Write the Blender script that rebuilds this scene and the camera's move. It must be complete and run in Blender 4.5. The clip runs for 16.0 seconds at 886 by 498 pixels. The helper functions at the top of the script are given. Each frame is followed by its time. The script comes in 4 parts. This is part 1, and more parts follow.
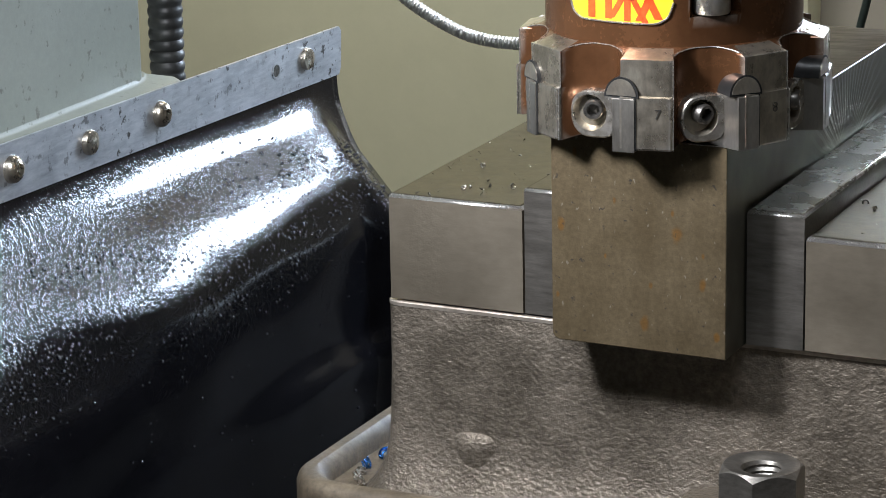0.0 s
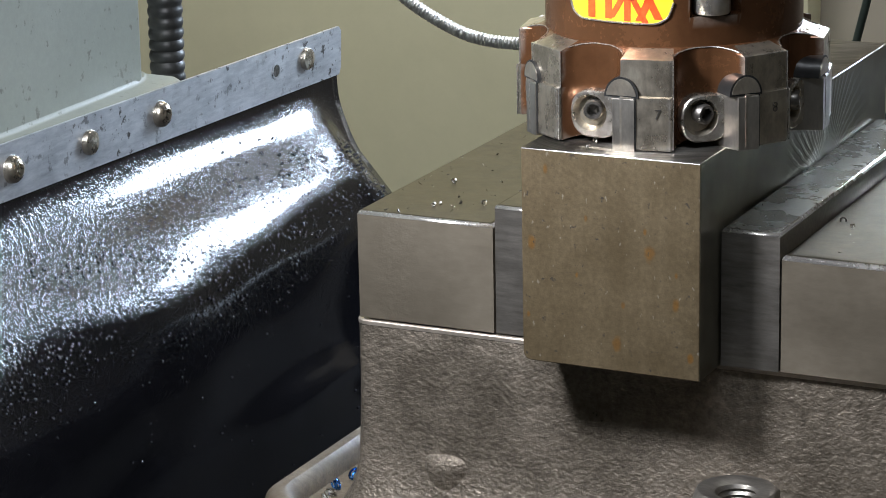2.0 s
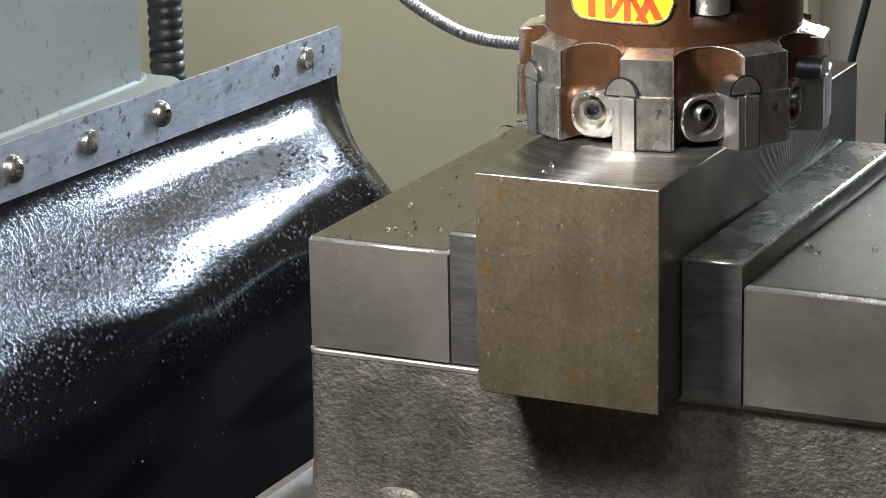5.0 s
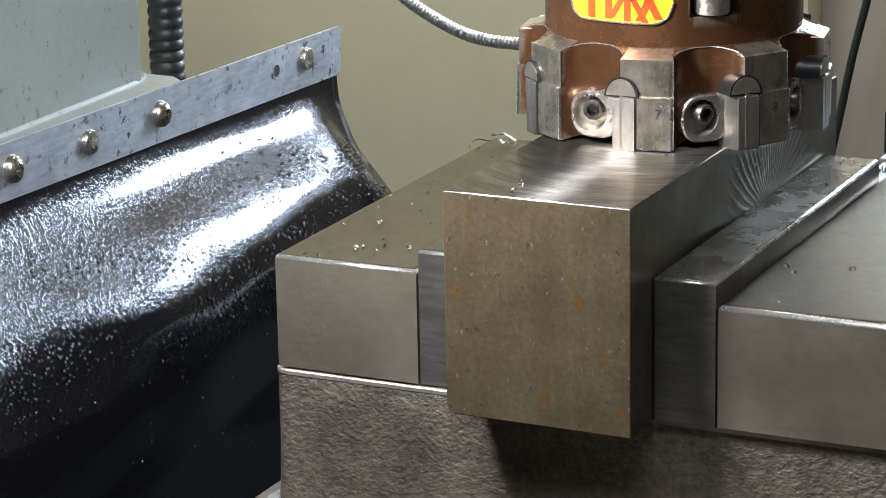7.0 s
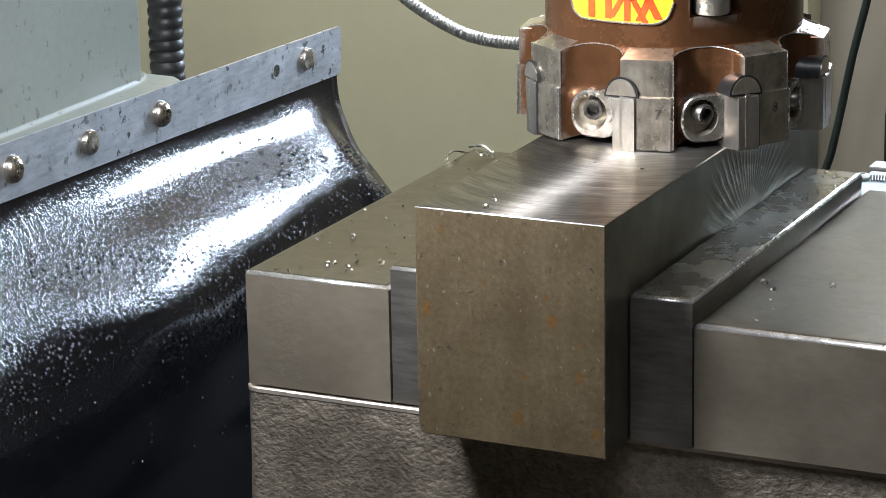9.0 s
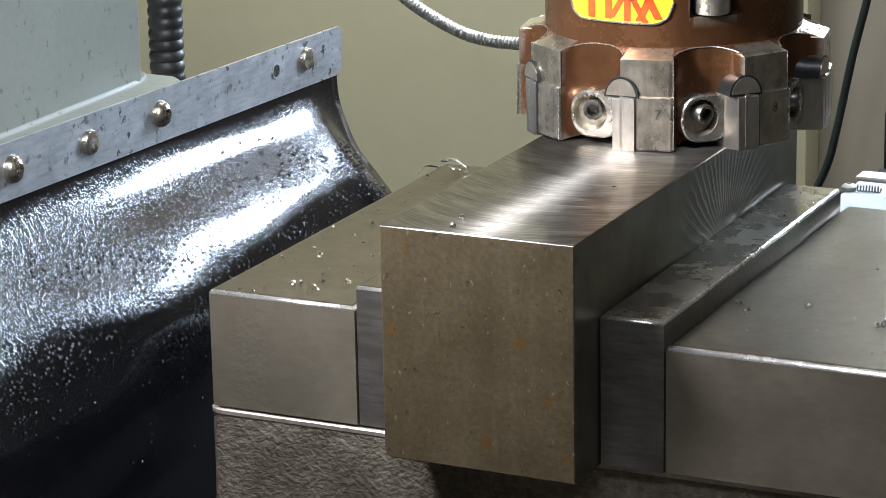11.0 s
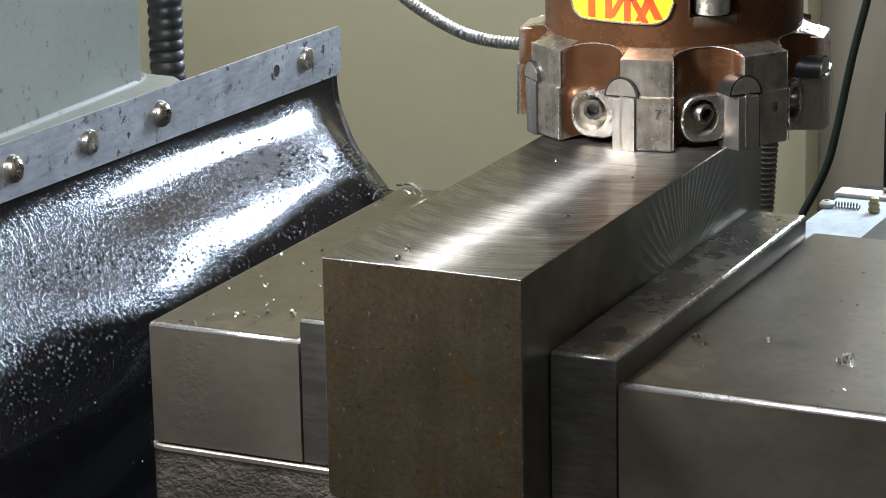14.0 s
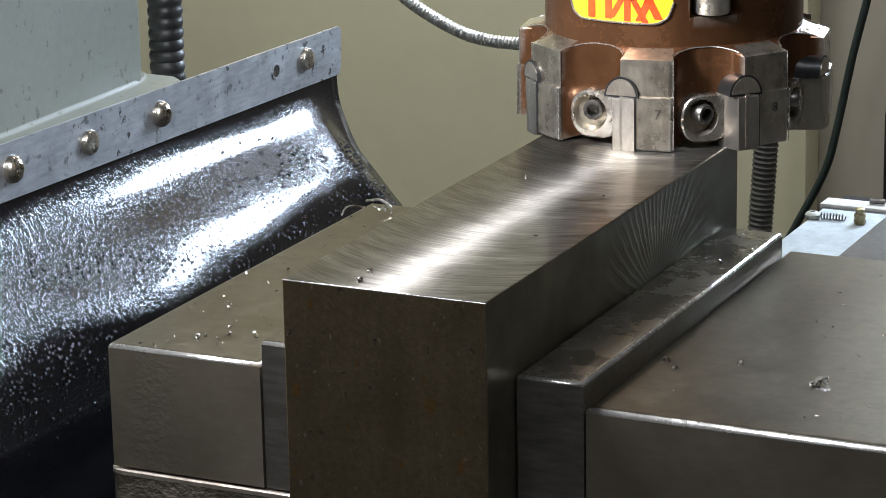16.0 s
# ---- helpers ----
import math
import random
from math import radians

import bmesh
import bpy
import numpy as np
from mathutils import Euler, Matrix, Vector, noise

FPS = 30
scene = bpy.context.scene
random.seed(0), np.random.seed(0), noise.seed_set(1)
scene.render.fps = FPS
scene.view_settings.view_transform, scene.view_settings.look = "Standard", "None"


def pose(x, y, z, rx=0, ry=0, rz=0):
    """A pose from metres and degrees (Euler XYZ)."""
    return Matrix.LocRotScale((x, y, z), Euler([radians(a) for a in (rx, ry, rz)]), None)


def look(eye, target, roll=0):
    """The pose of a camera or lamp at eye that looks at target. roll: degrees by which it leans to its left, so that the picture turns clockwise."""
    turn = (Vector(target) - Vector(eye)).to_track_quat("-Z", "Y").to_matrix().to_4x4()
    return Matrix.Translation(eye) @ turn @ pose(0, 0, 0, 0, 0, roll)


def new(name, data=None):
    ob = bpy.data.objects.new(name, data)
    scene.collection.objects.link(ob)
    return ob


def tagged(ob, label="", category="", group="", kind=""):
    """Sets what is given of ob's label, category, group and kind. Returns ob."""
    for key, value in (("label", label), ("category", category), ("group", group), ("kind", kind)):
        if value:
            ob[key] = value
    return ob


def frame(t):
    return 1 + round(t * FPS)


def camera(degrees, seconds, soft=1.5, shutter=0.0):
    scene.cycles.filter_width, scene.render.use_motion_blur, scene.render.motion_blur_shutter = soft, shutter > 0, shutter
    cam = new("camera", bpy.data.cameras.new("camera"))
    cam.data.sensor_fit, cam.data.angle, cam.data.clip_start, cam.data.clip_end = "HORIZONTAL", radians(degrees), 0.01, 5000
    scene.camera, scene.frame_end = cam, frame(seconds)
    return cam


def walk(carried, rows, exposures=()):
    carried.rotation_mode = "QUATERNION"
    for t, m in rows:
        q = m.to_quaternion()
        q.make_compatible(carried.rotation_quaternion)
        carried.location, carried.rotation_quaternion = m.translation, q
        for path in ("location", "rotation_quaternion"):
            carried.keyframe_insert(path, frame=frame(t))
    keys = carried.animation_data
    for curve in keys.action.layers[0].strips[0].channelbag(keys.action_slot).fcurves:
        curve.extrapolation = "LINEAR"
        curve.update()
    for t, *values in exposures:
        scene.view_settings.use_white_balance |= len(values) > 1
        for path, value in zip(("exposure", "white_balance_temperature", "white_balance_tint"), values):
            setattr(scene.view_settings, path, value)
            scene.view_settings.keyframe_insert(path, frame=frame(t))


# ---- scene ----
# ---- camera: it stands still ----
cam = camera(17.1685, 16.0, soft=0.7)
EYE = pose(0.35031, -0.80342, 0.21121, 74.1695, 1.0928, 25.4511)
walk(cam, [(0, EYE), (16, EYE)],
     exposures=[(0, 0.02, 6400, 14), (4, 0.07, 6400, 14), (7, 0.15, 6400, 14), (9, 0.18, 6400, 14), (12.5, 0.08, 6400, 14), (16, -0.10, 6400, 14)])

# Table feed towards -y: seconds, metres travelled.
FEED = [(0, 0), (0.5, 0.00514), (1, 0.01074), (1.5, 0.01665), (2, 0.02254), (2.5, 0.02825),
        (3, 0.03363), (3.5, 0.03939), (4, 0.0448), (4.2, 0.0470), (6.3, 0.06943), (6.5, 0.07169),
        (7, 0.07719), (7.5, 0.08254), (8, 0.08671), (8.5, 0.09121), (9, 0.0956), (9.2, 0.0977),
        (11.5, 0.12295), (12, 0.12883), (12.5, 0.13471), (13, 0.14053), (13.5, 0.146), (14, 0.15102),
        (14.5, 0.15641), (15, 0.16224), (15.5, 0.16756), (16, 0.17283)]

# ---- light ----
world = bpy.data.worlds.new("shop_air")
world.use_nodes = True
world.node_tree.nodes["Background"].inputs[0].default_value = (0.9, 0.95, 1.0, 1)
world.node_tree.nodes["Background"].inputs[1].default_value = 0.008
scene.world = world


def area_lamp(name, eye, target, power, sx, sy, colour, shape="RECTANGLE", spread=180):
    data = bpy.data.lights.new(name, "AREA")
    data.shape, data.size, data.energy, data.color, data.spread = shape, sx, power, colour, radians(spread)
    if shape in ("RECTANGLE", "ELLIPSE"):
        data.size_y = sy
    lamp = new(name, data)
    lamp.matrix_world = look(eye, target)
    return lamp


# work lamp over the vise, lamp behind the machine, ceiling tubes assumed overhead
area_lamp("work_lamp", (-0.058, -0.170, 0.152), (0.0, 0.02, -0.06), 1.45, 0.05, 0.05, (0.93, 0.97, 1.0), "DISK")
area_lamp("rear_lamp", (0.017, 0.8285, 0.160), (-0.10, 0.15, -0.09), 3.8, 0.15, 0.15, (0.68, 0.84, 1.0), spread=130)
area_lamp("ceiling_tubes", (0.2, -1.3, 1.65), (0.1, 0.0, 0), 17, 1.2, 0.3, (0.88, 0.955, 1.0))
# unseen fill light, added to brighten the cabinet and wall behind the machine
area_lamp("rear_wall_fill", (-0.3, 0.72, 0.95), (-0.45, 1.08, -0.15), 13, 1.0, 0.1, (0.98, 0.99, 1.0), spread=110)


# ---- materials ----
def mat(name, rough=0.5, metal=0.0, colour=(0.5, 0.5, 0.5)):
    m = bpy.data.materials.new(name)
    m.use_nodes = True
    t = m.node_tree
    b = t.nodes["Principled BSDF"]
    b.inputs["Base Color"].default_value = (*colour, 1)
    b.inputs["Roughness"].default_value = rough
    b.inputs["Metallic"].default_value = metal
    return m, t, b


def nd(t, kind, **kw):
    n = t.nodes.new(kind)
    for k, v in kw.items():
        if k in n.inputs:
            n.inputs[k].default_value = v
    return n


def coords(t, scale=(1, 1, 1)):
    c = t.nodes.new("ShaderNodeTexCoord")
    mp = t.nodes.new("ShaderNodeMapping")
    mp.inputs["Scale"].default_value = scale
    t.links.new(c.outputs["Object"], mp.inputs["Vector"])
    return mp.outputs["Vector"]


def noise_tex(t, vec, scale, detail=6, rough=0.6):
    n = nd(t, "ShaderNodeTexNoise", Scale=scale, Detail=detail, Roughness=rough)
    t.links.new(vec, n.inputs["Vector"])
    return n.outputs["Fac"]


def ramp(t, fac, stops):
    r = t.nodes.new("ShaderNodeValToRGB")
    e = r.color_ramp.elements
    while len(e) < len(stops):
        e.new(0.5)
    for el, (p, c) in zip(e, stops):
        el.position, el.color = p, (c, c, c, 1) if isinstance(c, (int, float)) else (*c, 1)
    t.links.new(fac, r.inputs["Fac"])
    return r.outputs["Color"]


def mixc(t, fac, a, b, mode="MIX"):
    m = t.nodes.new("ShaderNodeMix")
    m.data_type, m.blend_type = "RGBA", mode
    for sock, v in ((m.inputs["Factor"], fac), (m.inputs[6], a), (m.inputs[7], b)):
        if isinstance(v, (int, float)):
            sock.default_value = v
        elif isinstance(v, tuple):
            sock.default_value = (*v, 1)
        else:
            t.links.new(v, sock)
    return m.outputs[2]


def math_n(t, op, a, b=None, c=None):
    m = t.nodes.new("ShaderNodeMath")
    m.operation = op
    for i, v in enumerate((a, b, c)):
        if v is None:
            continue
        if isinstance(v, (int, float)):
            m.inputs[i].default_value = v
        else:
            t.links.new(v, m.inputs[i])
    return m.outputs[0]


def bump(t, b, height, strength, dist):
    n = nd(t, "ShaderNodeBump", Strength=strength, Distance=dist)
    t.links.new(height, n.inputs["Height"])
    if b.inputs["Normal"].is_linked:
        t.links.new(b.inputs["Normal"].links[0].from_socket, n.inputs["Normal"])
    t.links.new(n.outputs[0], b.inputs["Normal"])


def surface(name, dark, light, rough, metal, big=25, fine=400, bumps=0.2, bdist=0.0004, grain=(1, 1, 1), wear=0.12, mottle=0.55):
    """A plain worn surface: two scales of tone, gloss that varies, fine relief."""
    m, t, b = mat(name, rough, metal)
    v = coords(t, grain)
    v0 = coords(t)
    f1 = noise_tex(t, v0, big, 4)
    f2 = noise_tex(t, v, fine, 8, 0.7)
    col = mixc(t, ramp(t, f1, [(0.3, 0.0), (0.7, 1.0)]), dark, light)
    col = mixc(t, mottle, col, ramp(t, f2, [(0.25, 0.25), (0.75, 0.85)]), "OVERLAY")
    t.links.new(col, b.inputs["Base Color"])
    r = math_n(t, "ADD", math_n(t, "MULTIPLY", f1, wear * 2), rough - wear)
    t.links.new(math_n(t, "ADD", r, math_n(t, "MULTIPLY", math_n(t, "SUBTRACT", f2, 0.5), wear)), b.inputs["Roughness"])
    bump(t, b, f2, bumps, bdist)
    return m, t, b


GROUND, gt, gb = surface("ground_steel", (0.265, 0.226, 0.172), (0.385, 0.333, 0.260), 0.41, 0.75, 26, 480, 0.14, 0.0004, (0.4, 1, 1), 0.12, mottle=0.16)
gx = gt.nodes.new("ShaderNodeSeparateXYZ")
gt.links.new(coords(gt), gx.inputs[0])
# pitted upright band near the end of the fixed jaw
band = ramp(gt, math_n(gt, "MULTIPLY", math_n(gt, "ADD", gx.outputs["X"], 0.0966), 20), [(0.06, 0.0), (0.20, 1.0), (0.32, 1.0), (0.48, 0.0)])
bump(gt, gb, math_n(gt, "MULTIPLY", noise_tex(gt, coords(gt), 620, 3, 0.6), band), 0.3, 0.0006)
# jaw tops: oily, and coloured darker still to hold down the rear lamp's glare
JAWTOP, _, jtb = surface("oily_darkened_steel", (0.068, 0.060, 0.043), (0.108, 0.096, 0.072), 0.38, 0.75, 75, 240, 0.2, 0.0003, (1, 1, 1), 0.15, mottle=0.9)
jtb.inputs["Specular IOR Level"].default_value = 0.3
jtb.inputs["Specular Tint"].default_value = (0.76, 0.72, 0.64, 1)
PLATE, _, _ = surface("hardened_jaw_steel", (0.235, 0.218, 0.195), (0.33, 0.305, 0.275), 0.36, 0.85, 60, 700, 0.12, 0.0002, (0.15, 1, 1), 0.12)
# bright steel: wear on the cutter, a painted highlight on jaw and bar edges
EDGE, _, _ = surface("worn_and_lit_edge", (0.66, 0.63, 0.59), (0.82, 0.79, 0.75), 0.26, 0.9, 120, 900, 0.2, 0.0003)
BEDEDGE, _, _ = surface("bright_bed_edge", (0.42, 0.36, 0.30), (0.64, 0.56, 0.48), 0.38, 0.75, 90, 400, 0.3, 0.0003, mottle=0.3)
PLATETOP, _, plb = surface("wet_ground_steel", (0.16, 0.150, 0.128), (0.28, 0.265, 0.232), 0.26, 0.8, 60, 160, 0.25, 0.0006, (1, 1, 1), 0.16)
plb.inputs["Specular Tint"].default_value = (0.85, 0.83, 0.78, 1)
CAST, ct, cb = surface("cast_iron_brown", (0.102, 0.086, 0.067), (0.235, 0.200, 0.161), 0.36, 0.45, 34, 420, 0.35, 0.0007, (1, 1, 1), 0.18, mottle=0.85)
cv = coords(ct, (1, 1, 1.2))
bump(ct, cb, noise_tex(ct, cv, 230, 3, 0.5), 0.18, 0.0013)
bump(ct, cb, ramp(ct, noise_tex(ct, cv, 620, 3, 0.55), [(0.35, 0.0), (0.65, 1.0)]), 0.42, 0.0008)
cb.inputs["Specular Tint"].default_value = (0.6, 0.57, 0.5, 1)
STAINED, _, _ = surface("oil_stained_cast_iron", (0.060, 0.046, 0.030), (0.175, 0.140, 0.098), 0.55, 0.15, 45, 420, 0.35, 0.0008, (1, 1, 1), 0.16, mottle=0.8)
PAINT, pt, pb = surface("grey_green_paint", (0.225, 0.238, 0.200), (0.275, 0.290, 0.248), 0.52, 0.0, 14, 300, 0.22, 0.0004, mottle=0.15)
pv = coords(pt)
specks = ramp(pt, noise_tex(pt, pv, 200, 4, 0.6), [(0.63, 0.0), (0.69, 0.65)])
pt.links.new(mixc(pt, specks, pb.inputs["Base Color"].links[0].from_socket, (0.10, 0.09, 0.07)), pb.inputs["Base Color"])
STRIP, st, sb = surface("galvanised_strip", (0.42, 0.44, 0.47), (0.58, 0.60, 0.63), 0.42, 0.8, 60, 420, 0.2, 0.0003, (1, 0.2, 1))
sv = coords(st)
mask = math_n(st, "MULTIPLY", ramp(st, noise_tex(st, sv, 190, 5, 0.65), [(0.57, 0.0), (0.63, 1.0)]),
              ramp(st, noise_tex(st, sv, 18, 2), [(0.38, 0.0), (0.6, 1.0)]))
st.links.new(mixc(st, mask, sb.inputs["Base Color"].links[0].from_socket, (0.09, 0.085, 0.08)), sb.inputs["Base Color"])
RUBBER, rt, rb = surface("oily_black_rubber", (0.003, 0.003, 0.004), (0.006, 0.006, 0.0075), 0.09, 0.0, 40, 500, 0.04, 0.0004, (1, 1, 1), 0.02)
rv = coords(rt)
rb.inputs["Specular IOR Level"].default_value = 0.36
bump(rt, rb, ramp(rt, noise_tex(rt, rv, 1300, 2, 0.5), [(0.55, 0.0), (0.68, 1.0)]), 0.14, 0.0006)
# stuck grit, thickest on the upper slope where it settles
rz = rt.nodes.new("ShaderNodeSeparateXYZ")
rt.links.new(rv, rz.inputs[0])
settled = math_n(
    rt, "MINIMUM", 1.0, math_n(rt, "MAXIMUM", 0.0, math_n(rt, "MULTIPLY", math_n(rt, "ADD", math_n(rt, "ADD", rz.outputs["Z"], 0.055), math_n(rt, "MULTIPLY", noise_tex(rt, rv, 30, 3), 0.03)), 28.0)))
lumps = ramp(rt, noise_tex(rt, rv, 420, 2, 0.5), [(0.55, 0.0), (0.66, 1.0)])
thinning = ramp(rt, math_n(rt, "MULTIPLY", rz.outputs["Y"], 5.0), [(0.1, 1.0), (0.75, 0.12)])
bump(rt, rb, math_n(rt, "MULTIPLY", math_n(rt, "MULTIPLY", lumps, settled), thinning), 0.15, 0.0012)
SCREW, _, _ = surface("aged_nickel", (0.42, 0.37, 0.30), (0.60, 0.54, 0.45), 0.28, 0.95, 120, 500, 0.1, 0.0002)
BROWN, bt, bb = surface("bronzed_cutter_steel", (0.095, 0.041, 0.018), (0.165, 0.073, 0.032), 0.25, 0.55, 45, 500, 0.05, 0.0002, mottle=0.25)
TOOTH, tt, tb = surface("worn_tooth_steel", (0.33, 0.285, 0.225), (0.58, 0.52, 0.43), 0.29, 0.9, 70, 260, 0.4, 0.0005, (1, 1, 0.5), 0.16, mottle=0.75)
CARBIDE, _, _ = surface("carbide_insert", (0.42, 0.39, 0.35), (0.55, 0.52, 0.475), 0.33, 0.95, 90, 600, 0.12, 0.0002, (1, 1, 0.3), 0.1, mottle=0.35)
for wt, wb, tone, lo, hi in ((bt, bb, (0.5, 0.44, 0.38), 0.52, 0.58), (tt, tb, (0.75, 0.72, 0.68), 0.52, 0.58)):
    geo = wt.nodes.new("ShaderNodeNewGeometry")
    wear_k = math_n(wt, "MULTIPLY", ramp(wt, geo.outputs["Pointiness"], [(lo, 0.0), (hi, 1.0)]), ramp(wt, noise_tex(wt, coords(wt), 260, 4), [(0.35, 0.2), (0.6, 1.0)]))
    wt.links.new(mixc(wt, wear_k, wb.inputs["Base Color"].links[0].from_socket, tone), wb.inputs["Base Color"])
WALL, _, _ = surface("olive_painted_panel", (0.45, 0.435, 0.285), (0.48, 0.465, 0.31), 0.6, 0.0, 3, 60, 0.02, 0.001, mottle=0.06)
WALL2, _, _ = surface("grey_beige_wall", (0.215, 0.194, 0.148), (0.25, 0.228, 0.176), 0.7, 0.0, 5, 60, 0.02, 0.001, mottle=0.06)
BLACK, _, _ = surface("black_plastic", (0.012, 0.012, 0.012), (0.03, 0.03, 0.03), 0.33, 0.0, 60, 300, 0.1, 0.0003)
CABLE, _, _ = surface("green_black_cable", (0.012, 0.02, 0.016), (0.02, 0.032, 0.026), 0.5, 0.0, 60, 300, 0.1, 0.0003)
HOSE, _, _ = surface("dusty_black_hose", (0.018, 0.018, 0.018), (0.05, 0.05, 0.048), 0.42, 0.0, 90, 500, 0.2, 0.0003)
DUSTY, _, _ = surface("dusty_grey_conduit", (0.055, 0.053, 0.046), (0.10, 0.096, 0.084), 0.55, 0.0, 60, 500, 0.2, 0.0003)
BRAID, _, _ = surface("braided_steel_hose", (0.5, 0.5, 0.48), (0.7, 0.7, 0.67), 0.35, 0.9, 100, 1500, 0.5, 0.0004)
CONDUIT, _, _ = surface("grey_conduit", (0.30, 0.29, 0.26), (0.42, 0.40, 0.36), 0.5, 0.3, 60, 600, 0.2, 0.0004)
WHITE, _, _ = surface("white_tray_plastic", (0.24, 0.275, 0.29), (0.29, 0.325, 0.34), 0.5, 0.0, 20, 200, 0.05, 0.0003)
CREAM, _, _ = surface("cream_rim", (0.36, 0.35, 0.32), (0.44, 0.43, 0.40), 0.5, 0.0, 30, 200, 0.05, 0.0003)
DARKST, _, _ = surface("dark_machined_iron", (0.10, 0.10, 0.105), (0.15, 0.15, 0.155), 0.5, 0.5, 50, 500, 0.2, 0.0004)
CHIP, _, _ = surface("bright_chip_steel", (0.5, 0.48, 0.44), (0.75, 0.72, 0.68), 0.25, 1.0, 300, 900, 0.1, 0.0002)
GRIT, _, _ = surface("dull_chip_steel", (0.06, 0.055, 0.05), (0.2, 0.19, 0.17), 0.35, 0.9, 300, 900, 0.1, 0.0002)
WETGRIT, _, wgb = surface("oil_wet_grit", (0.010, 0.010, 0.013), (0.05, 0.052, 0.06), 0.16, 0.0, 300, 900, 0.1, 0.0002)
wgb.inputs["Specular IOR Level"].default_value = 0.3
BLUECHIP, _, _ = surface("blued_chip_steel", (0.02, 0.09, 0.35), (0.06, 0.25, 0.6), 0.25, 1.0, 300, 900, 0.1, 0.0002)
YELLOW, _, _ = surface("yellow_sticker", (0.78, 0.55, 0.02), (0.88, 0.66, 0.03), 0.35, 0.0, 120, 600, 0.05, 0.0002)
RED, _, _ = surface("red_sticker_ink", (0.66, 0.05, 0.01), (0.78, 0.10, 0.02), 0.35, 0.0, 160, 600, 0.05, 0.0002)
SCREWDARK, _, _ = surface("oily_screw_steel", (0.16, 0.15, 0.14), (0.30, 0.28, 0.26), 0.3, 0.9, 300, 900, 0.1, 0.0002)
BRASS, _, _ = surface("dirty_brass", (0.16, 0.13, 0.07), (0.30, 0.26, 0.15), 0.45, 0.7, 300, 900, 0.2, 0.0003)
# near black and matte so the rubber cover mirrors darkness, for knee and table
KNEE, _, kb = surface("near_black_iron", (0.008, 0.008, 0.007), (0.022, 0.020, 0.018), 0.85, 0.0, 12, 200, 0.3, 0.001)
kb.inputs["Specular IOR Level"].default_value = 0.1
FLOOR, _, _ = surface("shop_floor", (0.14, 0.135, 0.125), (0.2, 0.19, 0.18), 0.6, 0.0, 6, 100, 0.2, 0.002)
PLASTER, _, _ = surface("shop_plaster", (0.32, 0.305, 0.27), (0.37, 0.355, 0.315), 0.8, 0.0, 4, 60, 0.1, 0.002)
# half metallic pale colour, so the drops read as lamp glints on oil
OIL_GLINT, _, ob_ = mat("oil_glint", 0.12, 0.6, (0.55, 0.53, 0.5))
ob_.inputs["Specular IOR Level"].default_value = 0.8


def milled(name, across, centre, radius, spacing, dark, light, rough, strength, spread, aniso=0.0):
    """Steel with the arcs that a face mill of that radius leaves as it travels along y."""
    m, t, b = mat(name, rough, 0.95)
    c = t.nodes.new("ShaderNodeTexCoord")
    s = t.nodes.new("ShaderNodeSeparateXYZ")
    t.links.new(c.outputs["Object"], s.inputs[0])
    d = math_n(t, "SUBTRACT", s.outputs[across], centre)
    arc = math_n(t, "SQRT", math_n(t, "MAXIMUM", math_n(t, "SUBTRACT", radius ** 2, math_n(t, "MULTIPLY", d, d)), 1e-6))
    u = math_n(t, "ADD", s.outputs["Y"], arc)
    n1 = t.nodes.new("ShaderNodeTexNoise")
    n1.noise_dimensions = "1D"
    n1.inputs["Scale"].default_value, n1.inputs["Detail"].default_value = 1 / spacing, 5
    t.links.new(u, n1.inputs["W"])
    cb3 = t.nodes.new("ShaderNodeCombineXYZ")
    t.links.new(math_n(t, "MULTIPLY", u, 1 / spacing), cb3.inputs[0])
    t.links.new(math_n(t, "MULTIPLY", d, 60), cb3.inputs[1])
    n2 = noise_tex(t, cb3.outputs[0], 1.0, 6, 0.65)
    fine = noise_tex(t, coords(t), 120, 6, 0.6)
    col = mixc(t, ramp(t, n2, [(0.3, 0.0), (0.7, 1.0)]), dark, light)
    # broader smears of oil along the strokes
    cb4 = t.nodes.new("ShaderNodeCombineXYZ")
    t.links.new(math_n(t, "MULTIPLY", u, 0.10 / spacing), cb4.inputs[0])
    t.links.new(math_n(t, "MULTIPLY", d, 45), cb4.inputs[1])
    smear = ramp(t, noise_tex(t, cb4.outputs[0], 1.0, 4, 0.6), [(0.36, 0.35), (0.62, 1.0)])
    col = mixc(t, 0.7, col, smear, "MULTIPLY")
    col = mixc(t, 0.3, col, fine, "OVERLAY")
    t.links.new(col, b.inputs["Base Color"])
    t.links.new(math_n(t, "ADD", rough - spread / 2, math_n(t, "MULTIPLY", n2, spread)), b.inputs["Roughness"])
    h = math_n(t, "ADD", n1.outputs["Fac"], n2)
    bump(t, b, h, strength, spacing * 0.25)
    if aniso:
        tg = t.nodes.new("ShaderNodeCombineXYZ")
        tg.inputs[1].default_value = 1
        t.links.new(math_n(t, "MULTIPLY", math_n(t, "DIVIDE", d, arc), -1.0), tg.inputs[0])
        nm = t.nodes.new("ShaderNodeVectorMath")
        nm.operation = "NORMALIZE"
        t.links.new(tg.outputs[0], nm.inputs[0])
        t.links.new(nm.outputs[0], b.inputs["Tangent"])
        b.inputs["Anisotropic"].default_value = aniso
    return m, t, b


MILLED, _, mlb = milled("milled_top", "X", 0.032, 0.05, 0.0007, (0.085, 0.075, 0.058), (0.50, 0.472, 0.442), 0.34, 0.25, 0.16, 0.95)
mlb.inputs["Specular Tint"].default_value = (0.42, 0.40, 0.34, 1)
